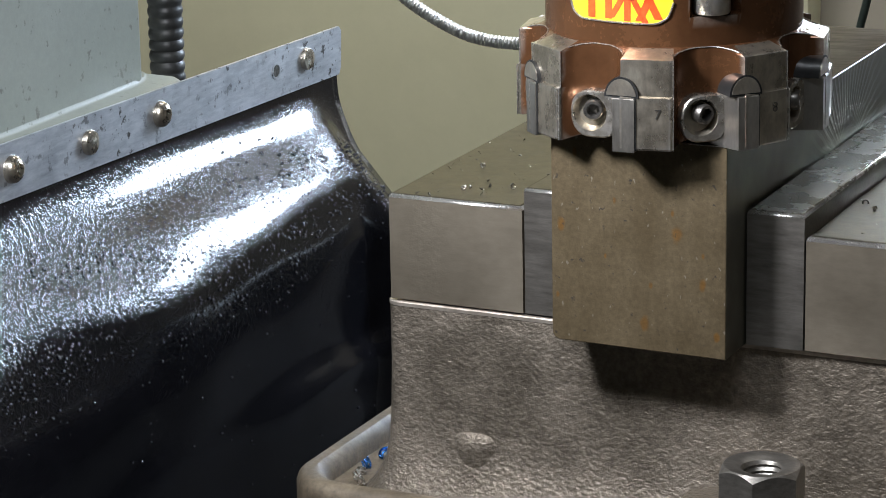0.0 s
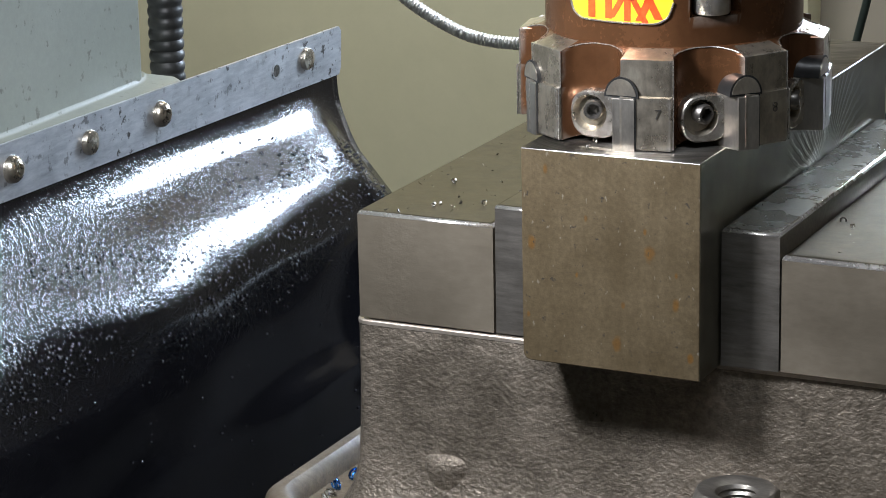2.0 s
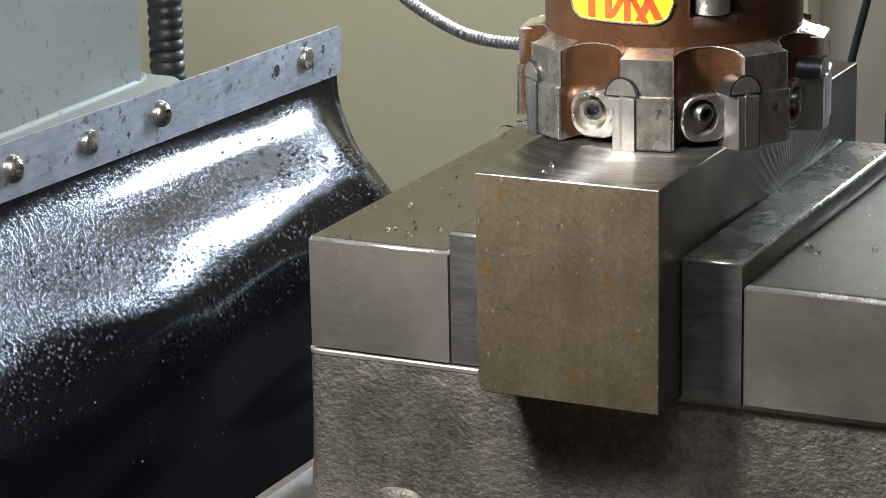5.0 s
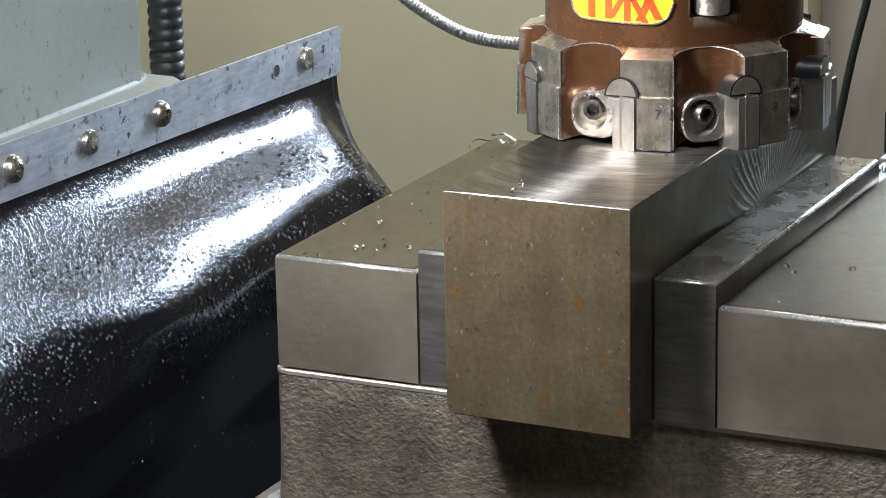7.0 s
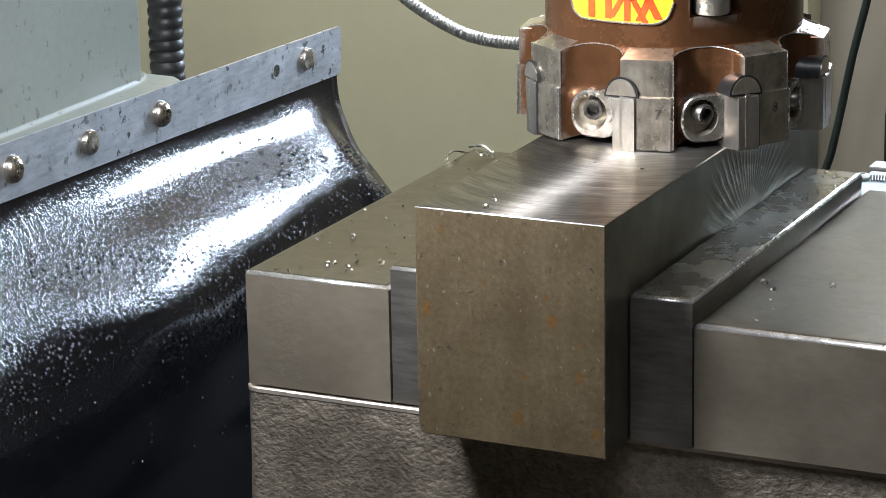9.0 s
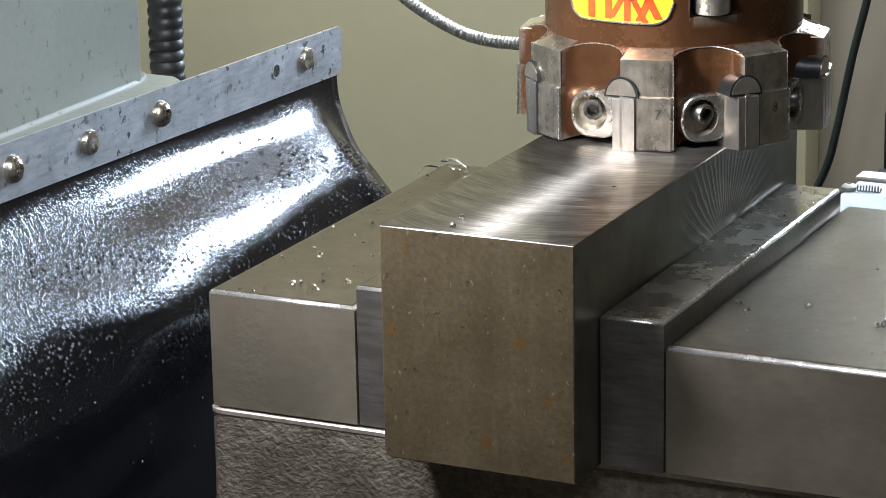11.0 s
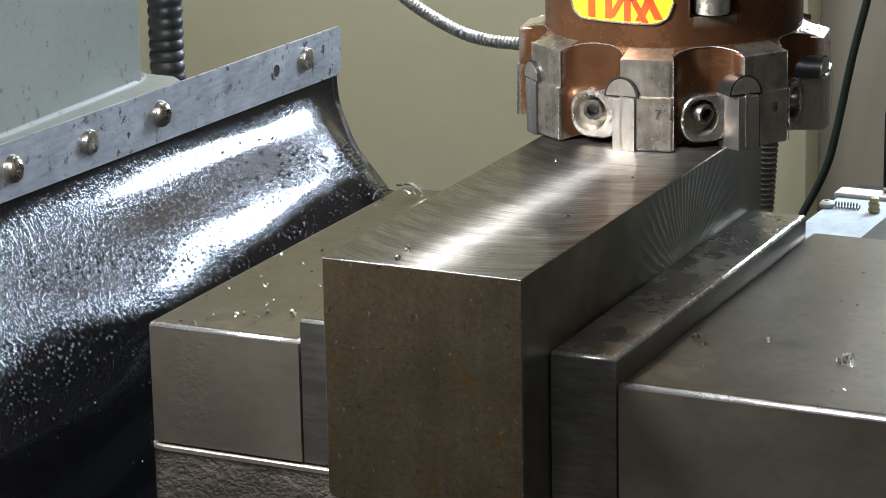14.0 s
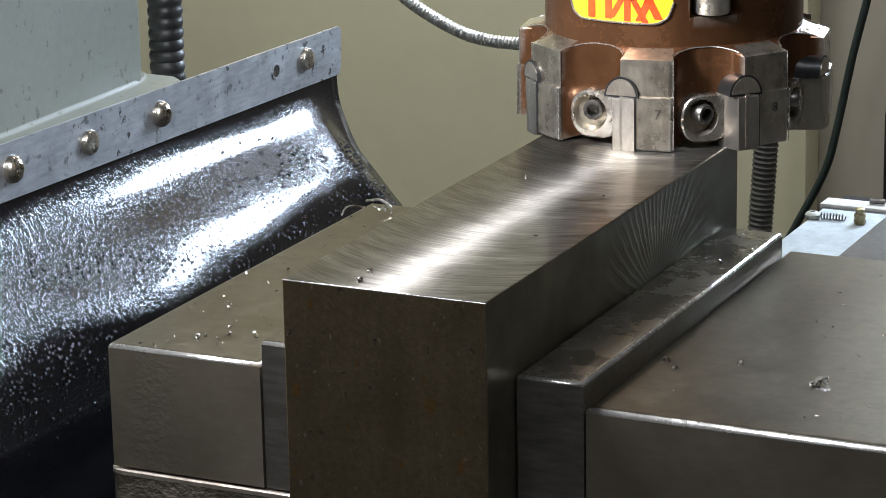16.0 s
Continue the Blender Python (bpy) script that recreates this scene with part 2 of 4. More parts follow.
mlb.inputs["Coat Weight"].default_value = 0.2
mlb.inputs["Coat Roughness"].default_value = 0.06


def fanned(name, yf, zf, dark, light):
    """Oily steel with tool marks that fan out upwards round a point of the x face."""
    m, t, b = mat(name, 0.34, 0.9)
    c = t.nodes.new("ShaderNodeTexCoord")
    sp = t.nodes.new("ShaderNodeSeparateXYZ")
    t.links.new(c.outputs["Object"], sp.inputs[0])
    dy, dz = math_n(t, "SUBTRACT", sp.outputs["Y"], yf), math_n(t, "SUBTRACT", sp.outputs["Z"], zf)
    rad = math_n(t, "SQRT", math_n(t, "ADD", math_n(t, "MULTIPLY", dy, dy), math_n(t, "MULTIPLY", dz, dz)))
    ang = math_n(t, "ADD", math_n(t, "ARCTAN2", dy, dz), math_n(t, "MULTIPLY", rad, -5.0))
    n1 = t.nodes.new("ShaderNodeTexNoise")
    n1.noise_dimensions = "2D"
    n1.inputs["Scale"].default_value, n1.inputs["Detail"].default_value = 1.0, 2.0
    polar = t.nodes.new("ShaderNodeCombineXYZ")
    t.links.new(math_n(t, "MULTIPLY", ang, 6.0), polar.inputs[0])
    t.links.new(math_n(t, "MULTIPLY", rad, 130.0), polar.inputs[1])
    t.links.new(polar.outputs[0], n1.inputs["Vector"])
    fine = noise_tex(t, coords(t, (1, 1, 1)), 150, 6, 0.65)
    cloud = noise_tex(t, coords(t), 38, 3, 0.5)
    # evenly spaced strokes, a little unsteady
    comb = math_n(t, "SINE", math_n(t, "ADD", math_n(t, "MULTIPLY", ang, 58.0), math_n(t, "MULTIPLY", n1.outputs["Fac"], 2.6)))
    ridge = ramp(t, math_n(t, "ADD", math_n(t, "MULTIPLY", comb, 0.5), 0.5), [(0.45, 0.0), (0.85, 1.0)])
    reach = ramp(t, math_n(t, "MULTIPLY", rad, 10), [(0.10, 0.0), (0.17, 1.0), (0.25, 0.9), (0.46, 0.0)])
    k = math_n(t, "MULTIPLY", math_n(t, "MULTIPLY", ridge, reach), 0.42)
    col = mixc(t, ramp(t, cloud, [(0.3, 0.0), (0.7, 1.0)]), dark, light)
    col = mixc(t, 0.3, col, fine, "OVERLAY")
    t.links.new(mixc(t, k, col, (0.55, 0.54, 0.48)), b.inputs["Base Color"])
    t.links.new(math_n(t, "ADD", 0.22, math_n(t, "MULTIPLY", fine, 0.26)), b.inputs["Roughness"])
    bump(t, b, fine, 0.10, 0.0004)
    bump(t, b, math_n(t, "MULTIPLY", ridge, reach), 0.30, 0.0005)
    return m


SIDE = fanned("fan_milled_side", 0.118, -0.031, (0.19, 0.18, 0.140), (0.34, 0.325, 0.26))

# the end face of the bar: dull scale with rust spots and small nicks
FACE, ft, fb = surface("scaled_bar_end", (0.112, 0.083, 0.046), (0.168, 0.128, 0.075), 0.46, 0.4, 42, 700, 0.25, 0.0004, (1, 1, 1), 0.1, mottle=0.28)
fc = ft.nodes.new("ShaderNodeTexCoord")
base_col = fb.inputs["Base Color"].links[0].from_socket
wob = nd(ft, "ShaderNodeTexNoise", Scale=300.0, Detail=3.0)
ft.links.new(fc.outputs["Object"], wob.inputs["Vector"])
for sx, sz, sr in ((0.0415, -0.0290, 0.0022), (0.0035, -0.0295, 0.0018), (0.0500, -0.0440, 0.0016), (0.0310, -0.0585, 0.0020),
                   (0.0080, -0.0060, 0.0010), (0.0545, -0.0600, 0.0014), (0.0400, -0.0225, 0.0008), (0.0500, -0.0350, 0.0008), (0.0020, -0.0520, 0.0010), (0.0210, -0.0200, 0.0007), (0.0330, -0.0460, 0.0009), (0.0180, -0.0380, 0.0007)):
    sub = ft.nodes.new("ShaderNodeVectorMath")
    sub.operation = "SUBTRACT"
    sub.inputs[1].default_value = (sx, 0, sz)
    ft.links.new(fc.outputs["Object"], sub.inputs[0])
    sc = ft.nodes.new("ShaderNodeVectorMath")
    sc.operation = "MULTIPLY"
    sc.inputs[1].default_value = (1.4, 0, 0.8)
    ft.links.new(sub.outputs[0], sc.inputs[0])
    ln = ft.nodes.new("ShaderNodeVectorMath")
    ln.operation = "LENGTH"
    ft.links.new(sc.outputs[0], ln.inputs[0])
    dist = math_n(ft, "ADD", ln.outputs["Value"], math_n(ft, "MULTIPLY", math_n(ft, "SUBTRACT", wob.outputs["Fac"], 0.5), sr * 1.6))
    k = ramp(ft, math_n(ft, "DIVIDE", dist, sr * 2), [(0.25, 0.8), (0.6, 0.0)])
    base_col = mixc(ft, k, base_col, (0.20, 0.095, 0.02))
fv = coords(ft)
speck = ramp(ft, noise_tex(ft, fv, 520, 4, 0.7), [(0.36, 0.0), (0.52, 0.5), (0.70, 1.0)])
base_col = mixc(ft, 0.16, base_col, speck, "OVERLAY")
pits = ramp(ft, noise_tex(ft, fv, 330, 3, 0.55), [(0.64, 0.0), (0.70, 1.0)])
base_col = mixc(ft, pits, base_col, (0.06, 0.05, 0.04))
scr = ramp(ft, noise_tex(ft, coords(ft, (1, 1, 0.5)), 640, 2, 0.4), [(0.685, 0.0), (0.73, 1.0)])
base_col = mixc(ft, math_n(ft, "MULTIPLY", scr, 0.42), base_col, (0.42, 0.39, 0.33))
streak = ramp(ft, noise_tex(ft, coords(ft, (1, 1, 0.06)), 170, 3, 0.5), [(0.45, 0.0), (0.75, 1.0)])
base_col = mixc(ft, math_n(ft, "MULTIPLY", streak, 0.35), base_col, (0.085, 0.06, 0.03))
ft.links.new(base_col, fb.inputs["Base Color"])
bump(ft, fb, noise_tex(ft, coords(ft), 1100, 3, 0.55), 0.07, 0.0005)


# ---- building tools ----
def mesh_of(bm, name, mats, smooth=False, angle=40):
    me = bpy.data.meshes.new(name)
    bmesh.ops.recalc_face_normals(bm, faces=bm.faces)
    bm.to_mesh(me)
    bm.free()
    for m in mats if isinstance(mats, (list, tuple)) else [mats]:
        me.materials.append(m)
    if smooth == "edges":
        for p in me.polygons:
            p.use_smooth = sum(abs(c) > 0.98 for c in p.normal) == 0
    elif smooth:
        me.shade_smooth()
        me.set_sharp_from_angle(angle=radians(angle))
    return me


def part(name, bm, material, parent=None, label="", smooth=True, at=None, angle=40):
    ob = new(name, mesh_of(bm, name, material, smooth, angle))
    if parent is not None:
        ob.parent = parent
    if at is not None:
        ob.matrix_basis = at
    return tagged(ob, label)


def empty(name, x, y, z, label, category, group="", kind=""):
    ob = new(name)
    ob.location = (x, y, z)
    ob.empty_display_size = 0.02
    return tagged(ob, label, category, group, kind)


def add_box(bm, lo, hi, bevel=0.0, seg=2, mat_index=0):
    t = bmesh.new()
    bmesh.ops.create_cube(t, size=1)
    for v in t.verts:
        v.co = Vector([lo[i] + (v.co[i] + 0.5) * (hi[i] - lo[i]) for i in range(3)])
    if bevel:
        bmesh.ops.bevel(t, geom=t.edges[:], offset=bevel, segments=seg, affect="EDGES", profile=0.5)
    merge(bm, t, mat_index)


def merge(bm, t, mat_index=0, m=None):
    vs = {}
    for v in t.verts:
        vs[v] = bm.verts.new(m @ v.co if m else v.co)
    for f in t.faces:
        g = bm.faces.new([vs[v] for v in f.verts])
        g.material_index = mat_index if mat_index >= 0 else f.material_index
        g.smooth = f.smooth
    t.free()


def box(lo, hi, bevel=0.0, seg=2):
    bm = bmesh.new()
    add_box(bm, lo, hi, bevel, seg)
    return bm


def add_prism(bm, outline, z0, z1, bevel=0.0, seg=3, mat_index=0):
    """An upright prism over an outline in x and y."""
    t = bmesh.new()
    low = [t.verts.new((x, y, z0)) for x, y in outline]
    top = [t.verts.new((x, y, z1)) for x, y in outline]
    n = len(outline)
    t.faces.new(low[::-1])
    cap = t.faces.new(top)
    for i in range(n):
        t.faces.new((low[i], low[(i + 1) % n], top[(i + 1) % n], top[i]))
    if bevel:
        bmesh.ops.bevel(t, geom=list(cap.edges), offset=bevel, segments=seg, affect="EDGES", profile=0.5)
    merge(bm, t, mat_index)


def round_rect(x0, y0, x1, y1, r, n=6):
    """r: one radius, or four for the corners (x1,y1), (x0,y1), (x0,y0), (x1,y0)."""
    rs = r if isinstance(r, tuple) else (r,) * 4
    out = []
    for (cx, cy, a), q in zip(((x1, y1, 0), (x0, y1, 90), (x0, y0, 180), (x1, y0, 270)), rs):
        ox, oy = cx - math.copysign(q, cx - (x0 + x1) / 2), cy - math.copysign(q, cy - (y0 + y1) / 2)
        for i in range(n + 1):
            b = radians(a + 90 * i / n)
            out.append((ox + q * math.cos(b), oy + q * math.sin(b)))
    return out


def lathe(profile, n=32, bm=None, m=None, closed=True):
    """A turned form about z from (radius, z) pairs."""
    t = bmesh.new()
    rings = []
    for r, z in profile:
        rings.append([t.verts.new((r * math.cos(2 * math.pi * i / n), r * math.sin(2 * math.pi * i / n), z)) for i in range(n)])
    for a, b in zip(rings, rings[1:]):
        for i in range(n):
            t.faces.new((a[i], a[(i + 1) % n], b[(i + 1) % n], b[i]))
    if closed:
        t.faces.new(rings[0][::-1])
        t.faces.new(rings[-1])
    if bm is None:
        bm = bmesh.new()
    merge(bm, t, 0, m)
    return bm


def spline(points, n):
    """A smooth way through points (Catmull-Rom)."""
    p = [Vector(q) for q in points]
    p = [2 * p[0] - p[1]] + p + [2 * p[-1] - p[-2]]
    out = []
    for i in range(1, len(p) - 2):
        for k in range(n):
            t = k / n
            out.append(0.5 * (2 * p[i] + (p[i + 1] - p[i - 1]) * t + (2 * p[i - 1] - 5 * p[i] + 4 * p[i + 1] - p[i + 2]) * t * t
                              + (3 * p[i] - p[i - 1] - 3 * p[i + 1] + p[i + 2]) * t ** 3))
    out.append(p[-2])
    return out


def sweep(points, radius, n=12, bm=None):
    """A tube along points; radius is a number or a function of the length run."""
    bm = bm or bmesh.new()
    side = Vector((0.37, 0.51, 0.77))
    run, rings = 0.0, []
    for i, p in enumerate(points):
        d = (points[min(i + 1, len(points) - 1)] - points[max(i - 1, 0)]).normalized()
        if i:
            run += (p - points[i - 1]).length
        u = (side - d * side.dot(d)).normalized()
        side = u
        w = d.cross(u)
        r = radius(run) if callable(radius) else radius
        rings.append([bm.verts.new(p + u * r * math.cos(2 * math.pi * k / n) + w * r * math.sin(2 * math.pi * k / n)) for k in range(n)])
    for a, b in zip(rings, rings[1:]):
        for k in range(n):
            bm.faces.new((a[k], a[(k + 1) % n], b[(k + 1) % n], b[k]))
    bm.faces.new(rings[0][::-1])
    bm.faces.new(rings[-1])
    return bm


MOVERS = []


def rides(ob):
    """ob travels with the table."""
    MOVERS.append(ob)
    return ob


# ---- the shop round the machine ----
def shell():
    for name, lo, hi, m in (("wall_back", (-2.6, 1.11, -1.1), (2.6, 1.42, 1.9), WALL2), ("wall_front", (-2.6, -2.7, -1.1), (2.6, -2.6, 1.9), PLASTER),
                            ("wall_west", (-2.7, -2.7, -1.1), (-2.6, 1.42, 1.9), PLASTER), ("wall_east", (2.6, -2.7, -1.1), (2.7, 1.42, 1.9), PLASTER),
                            ("floor", (-2.7, -2.7, -1.2), (2.7, 1.42, -1.1), FLOOR), ("ceiling", (-2.7, -2.7, 1.9), (2.7, 1.42, 2.0), PLASTER)):
        ob = part(name, box(lo, hi), m, smooth=False)
        tagged(ob, "plain painted workshop " + name.split("_")[0], name.split("_")[0], kind="structure")


shell()
cab = empty("panel_cabinet", -1.0, 1.2, -1.1, "olive beige painted sheet metal cabinet standing behind the machine", "cabinet")
part("body", box((-1.2, -0.12, 0.0), (0.722, -0.0905, 2.6), 0.004), WALL, cab)


# ---- machine column with its way cover ----
def column():
    ob = empty("machine_column", -0.30, 0.05, -0.05, "grey green painted milling machine column with cast foot", "machine column")
    bm = bmesh.new()
    add_box(bm, (-0.30, -0.5, 0.0), (0.028, 0.1570, 0.448), 0.003, 3)
    part("casting", bm, PAINT, ob)
    # foot that flares out along the bottom of the casting
    bm = bmesh.new()
    prof = [(-0.2, -0.03), (0.042, -0.03), (0.046, -0.027), (0.047, -0.004), (0.0457, -0.0012), (0.0430, 0.0000), (0.0296, 0.0003), (0.0287, 0.0007), (0.0282, 0.0014), (0.0279, 0.0026), (-0.2, 0.0026)]
    ys = [-0.5] + [-0.4 + 0.02 * i for i in range(27)] + [0.150, 0.160, 0.166, 0.170, 0.172]
    rows = []
    for y in ys:
        k = 0.0 if y < 0.15 else (y - 0.15) / 0.022
        row = []
        for x, z in prof:
            if z > 0.001 and k > 0:
                z = z * (1 - k) + 0.001 * k
            if x > 0:
                x = x - 0.010 * k * k
            row.append(bm.verts.new((x, y, z)))
        rows.append(row)
    for a, b in zip(rows, rows[1:]):
        for i in range(len(prof) - 1):
            bm.faces.new((a[i], a[i + 1], b[i + 1], b[i]))
    bm.faces.new(rows[-1])
    part("foot", bm, PAINT, ob, smooth=True)


column()


def machine_frame():
    ob = empty("milling_machine", -0.1, 0.1, -1.1, "grey green painted base and head of the milling machine, near black knee", "machine")
    part("pedestal", box((-0.50, -0.35, 0.0), (-0.20, 0.25, 1.018), 0.01), PAINT, ob)
    # unseen; its blackness puts the dark into the lower rubber's reflection
    part("knee", box((-0.198, -0.30, 0.0), (0.28, 0.62, 0.859), 0.01), KNEE, ob, "unseen knee below the table, near black so the rubber reflects dark")
    part("head", box((-0.48, -0.16, 1.50), (0.23, 0.10, 1.80), 0.02), PAINT, ob)


machine_frame()


def lerp(a, b, k):
    return a + (b - a) * k


def strip_z(y):
    return -0.0427 - 0.0266 * (y - 0.069)


def clamp_strip():
    ob = empty("clamp_strip", -0.25, 0.34, -0.06, "galvanised steel clamping strip screwed over the rubber cover", "metal strip")
    bm = bmesh.new()
    y0, y1 = -0.15, 0.338
    h = 0.0216
    pts = [(y0, strip_z(y0) - h), (y1 - 0.001, strip_z(y1) - h), (y1 + 0.001, strip_z(y1) - h + 0.003), (y1 + 0.002, strip_z(y1) - 0.002), (y1, strip_z(y1)), (y0, strip_z(y0))]
    a = [bm.verts.new((-0.0014, y - 0.34, z + 0.06)) for y, z in pts]
    b = [bm.verts.new((0.0, y - 0.34, z + 0.06)) for y, z in pts]
    bm.faces.new(a)
    bm.faces.new(b[::-1])
    for i in range(len(pts)):
        bm.faces.new((a[i], a[(i + 1) % len(pts)], b[(i + 1) % len(pts)], b[i]))
    part("strip", bm, STRIP, ob, smooth=False)
    turn = Matrix.Rotation(radians(90), 4, "Y")
    for y, z, kind in ((0.0225, -0.0517, "r"), (0.0750, -0.0531, "b"), (0.1283, -0.0551, "r"), (0.1817, -0.0556, "b"), (0.2786, -0.0580, "h"), (0.3060, -0.0581, "r")):
        at = Matrix.Translation((0.0, y - 0.34, z + 0.06)) @ turn
        if kind == "b":
            # button head with a hexagon socket
            s = part("button_screw", lathe([(0.0052, -0.001), (0.0054, 0.0008), (0.0050, 0.0022), (0.0040, 0.0034), (0.0024, 0.0041), (0.0023, 0.0018)], 24), SCREW, ob, "nickel button head screw", at=at)
            part("socket", lathe([(0.0023, 0.0019), (0.0002, 0.0017)], 6), BLACK, s)
        elif kind == "r":
            part("rivet", lathe([(0.0048, -0.001), (0.0050, 0.0012), (0.0046, 0.0020), (0.0030, 0.0024), (0.0005, 0.0025)], 24), SCREW, ob, "flat round rivet head", at=at)
        else:
            h1 = part("screw_hole", lathe([(0.0036, 0.0), (0.0036, 0.0004), (0.0028, 0.0005), (0.0026, -0.0015)], 20), STRIP, ob, "empty screw hole", at=at)
            part("hole_bottom", lathe([(0.0026, 0.0002), (0.0002, 0.0001)], 16), GRIT, h1)


clamp_strip()

# cross-section of the rubber at its free end, then how it bulges further along
def ease(a, b, v):
    v = max(0.0, min(1.0, (v - a) / (b - a)))
    return v * v * (3 - 2 * v)


def sheet_profile(y):
    """Points (x, z) from the strip down, for the rubber at y."""
    k = ease(0.0, 0.0355, 0.338 - y)
    peak = lerp(40.5, lerp(44.7, 47.0, ease(-0.17, -0.09, y)), ease(-0.012, 0.105, 0.338 - y)) - 10.0 * (1 - ease(0.0, 0.15, y))
    shift = -0.0875 * (y - 0.18) * k
    x, z = -0.2495, strip_z(y) - 0.018
    out = [(x - 0.0022, z)]
    n, ds = 90, 0.0026
    for i in range(n):
        s = i * ds
        a = peak * ease(lerp(0.006, -0.010, k), lerp(0.046, 0.0304, k), s) * (1 - ease(lerp(0.062, 0.0307, k) + shift, lerp(0.13, 0.0917, k) + shift, s))
        a += 26 * math.exp(-((s - 0.122) / 0.007) ** 2) * ease(0.12, 0.24, y)
        a = radians(a - 8 * ease(0.10, 0.18, s))
        x += math.sin(a) * ds
        z -= math.cos(a) * ds
        out.append((x - 0.0022 * (1 - ease(0.0, 0.035, s)), z))
    return out


def way_cover():
    bm = bmesh.new()
    ys = [-0.15 + 0.488 * i / 90 for i in range(91)]
    rows = [[bm.verts.new((x + 0.25 + 0.0015 * noise.noise((y * 14, i * 0.12, 3)) * min(1, i / 8), y - 0.1, z + 0.08))
             for i, (x, z) in enumerate(sheet_profile(y))] for y in ys]
    for a, b in zip(rows, rows[1:]):
        for i in range(len(a) - 1):
            bm.faces.new((a[i], b[i], b[i + 1], a[i + 1]))
    ob = part("way_cover", bm, RUBBER)
    ob.location = (-0.25, 0.1, -0.08)
    mod = ob.modifiers.new("thickness", "SOLIDIFY")
    mod.thickness, mod.offset = 0.003, -1
    tagged(ob, "oily black rubber way cover dusted with metal chips", "rubber cover")


way_cover()


def black_hose():
    pts = [Vector((-0.300, 0.272, -0.09 + 0.0008 * i)) for i in range(240)]
    bm = sweep(pts, lambda s: 0.0067 + 0.0011 * abs(math.sin(s / 0.0049 * math.pi)) ** 0.5, 20)
    ob = part("corrugated_hose", bm, HOSE, angle=60)
    tagged(ob, "black corrugated plastic hose standing beside the machine column", "hose")


black_hose()


# ---- behind the machine ----
def behind():
    way = spline([(-0.372, 0.6, -0.070), (-0.347, 0.6, -0.091), (-0.322, 0.6, -0.1045), (-0.302, 0.6, -0.1105), (-0.277, 0.6, -0.1115), (-0.24, 0.6, -0.109), (-0.16, 0.6, -0.085)], 40)
    ob = part("braided_hose", sweep(way, lambda s: 0.0034 + 0.0003 * math.sin(s / 0.0011 * math.pi), 12), BRAID)
    tagged(ob, "thin braided steel coolant hose curving behind the cutter", "hose")
    way = spline([(-0.205, 1.0, -0.12), (-0.212, 1.0, -0.157), (-0.221, 1.0, -0.195), (-0.231, 1.0, -0.245), (-0.238, 1.0, -0.272), (-0.254, 1.0, -0.305), (-0.270, 1.0, -0.333), (-0.30, 1.0, -0.37)], 10)
    ob = part("cable", sweep(way, 0.0028, 10), CABLE)
    tagged(ob, "thin dark green cable hanging in a bow before the wall", "cable")
    pts = [Vector((-0.2365 - 0.00004 * i, 0.9, -0.10 - 0.00065 * i)) for i in range(420)]
    ob = part("conduit", sweep(pts, lambda s: 0.0076 + 0.0005 * math.sin(s / 0.0034 * 2 * math.pi), 20), DUSTY, angle=60)
    tagged(ob, "dusty dark grey corrugated conduit running down behind the table", "conduit")
    ob = part("pipe", sweep([Vector((-0.2530 - 0.00012 * i, 0.93, -0.05 - 0.004 * i)) for i in range(90)], 0.0045, 16), CONDUIT)
    tagged(ob, "light grey upright pipe beside the dark conduit", "pipe")
    ob = part("wall_duct", box((-0.1685, 0.90, -0.27), (-0.155, 0.93, -0.205), 0.002), BLACK)
    tagged(ob, "black plastic switch housing on the rear wall", "switch")


behind()


# ---- face mill ----
CX, CY = 0.028, 0.032
TEETH = [-88 + 45 * k for k in range(8)]


def mill_radius(deg, z):
    a = (deg - TEETH[0]) % 45
    land = a < 19.0
    if z > 0.0300:
        r = 0.0398
        if -61 <= deg <= -40 and z > 0.0392:
            r = 0.0315
        return r, 0
    if land:
        if z > 0.0278:
            return lerp(0.0476, 0.0400, (z - 0.0278) / 0.0022), (1 if z < 0.0299 else 0)
        flat = math.cos(radians(9.5)) / math.cos(radians(a - 9.5))
        return (0.0489 if z < 0.0166 else 0.0480) * flat, 1
    q = (a - 19.0) / 26.0
    depth = 0.0077 * min(1, math.sin(math.pi * min(q, 1)) ** 0.38 * 1.03)
    if z > 0.0278:
        return max(min(lerp(0.0476, 0.0400, (z - 0.0278) / 0.0022), 0.0476 - depth), 0.0398), 0
    return 0.0476 - depth, 0


def half_disc(ry, rz, y0, z0, x0, x1):
    bm = bmesh.new()
    arc = [(y0 + ry * math.cos(math.pi * i / 14), z0 + rz * math.sin(math.pi * i / 14)) for i in range(15)]
    back = [bm.verts.new((x0, y, z)) for y, z in arc]
    front = [bm.verts.new((x1, y, z)) for y, z in arc]
    bm.faces.new(back)
    bm.faces.new(front[::-1])
    for i in range(15):
        bm.faces.new((back[i], back[(i + 1) % 15], front[(i + 1) % 15], front[i]))
    return bm


def engraved(text, size, material, parent, at):
    """A character as a thin mesh."""
    curve = bpy.data.curves.new("character", "FONT")
    curve.body, curve.size, curve.extrude = text, size, 0.00006
    curve.align_x, curve.align_y = "CENTER", "CENTER"
    tmp = new("character", curve)
    me = bpy.data.meshes.new_from_object(tmp.evaluated_get(bpy.context.evaluated_depsgraph_get()))
    bpy.data.objects.remove(tmp)
    me.materials.clear()
    me.materials.append(material)
    ob = new("tooth_number", me)
    ob.parent, ob.matrix_basis = parent, at
    return ob


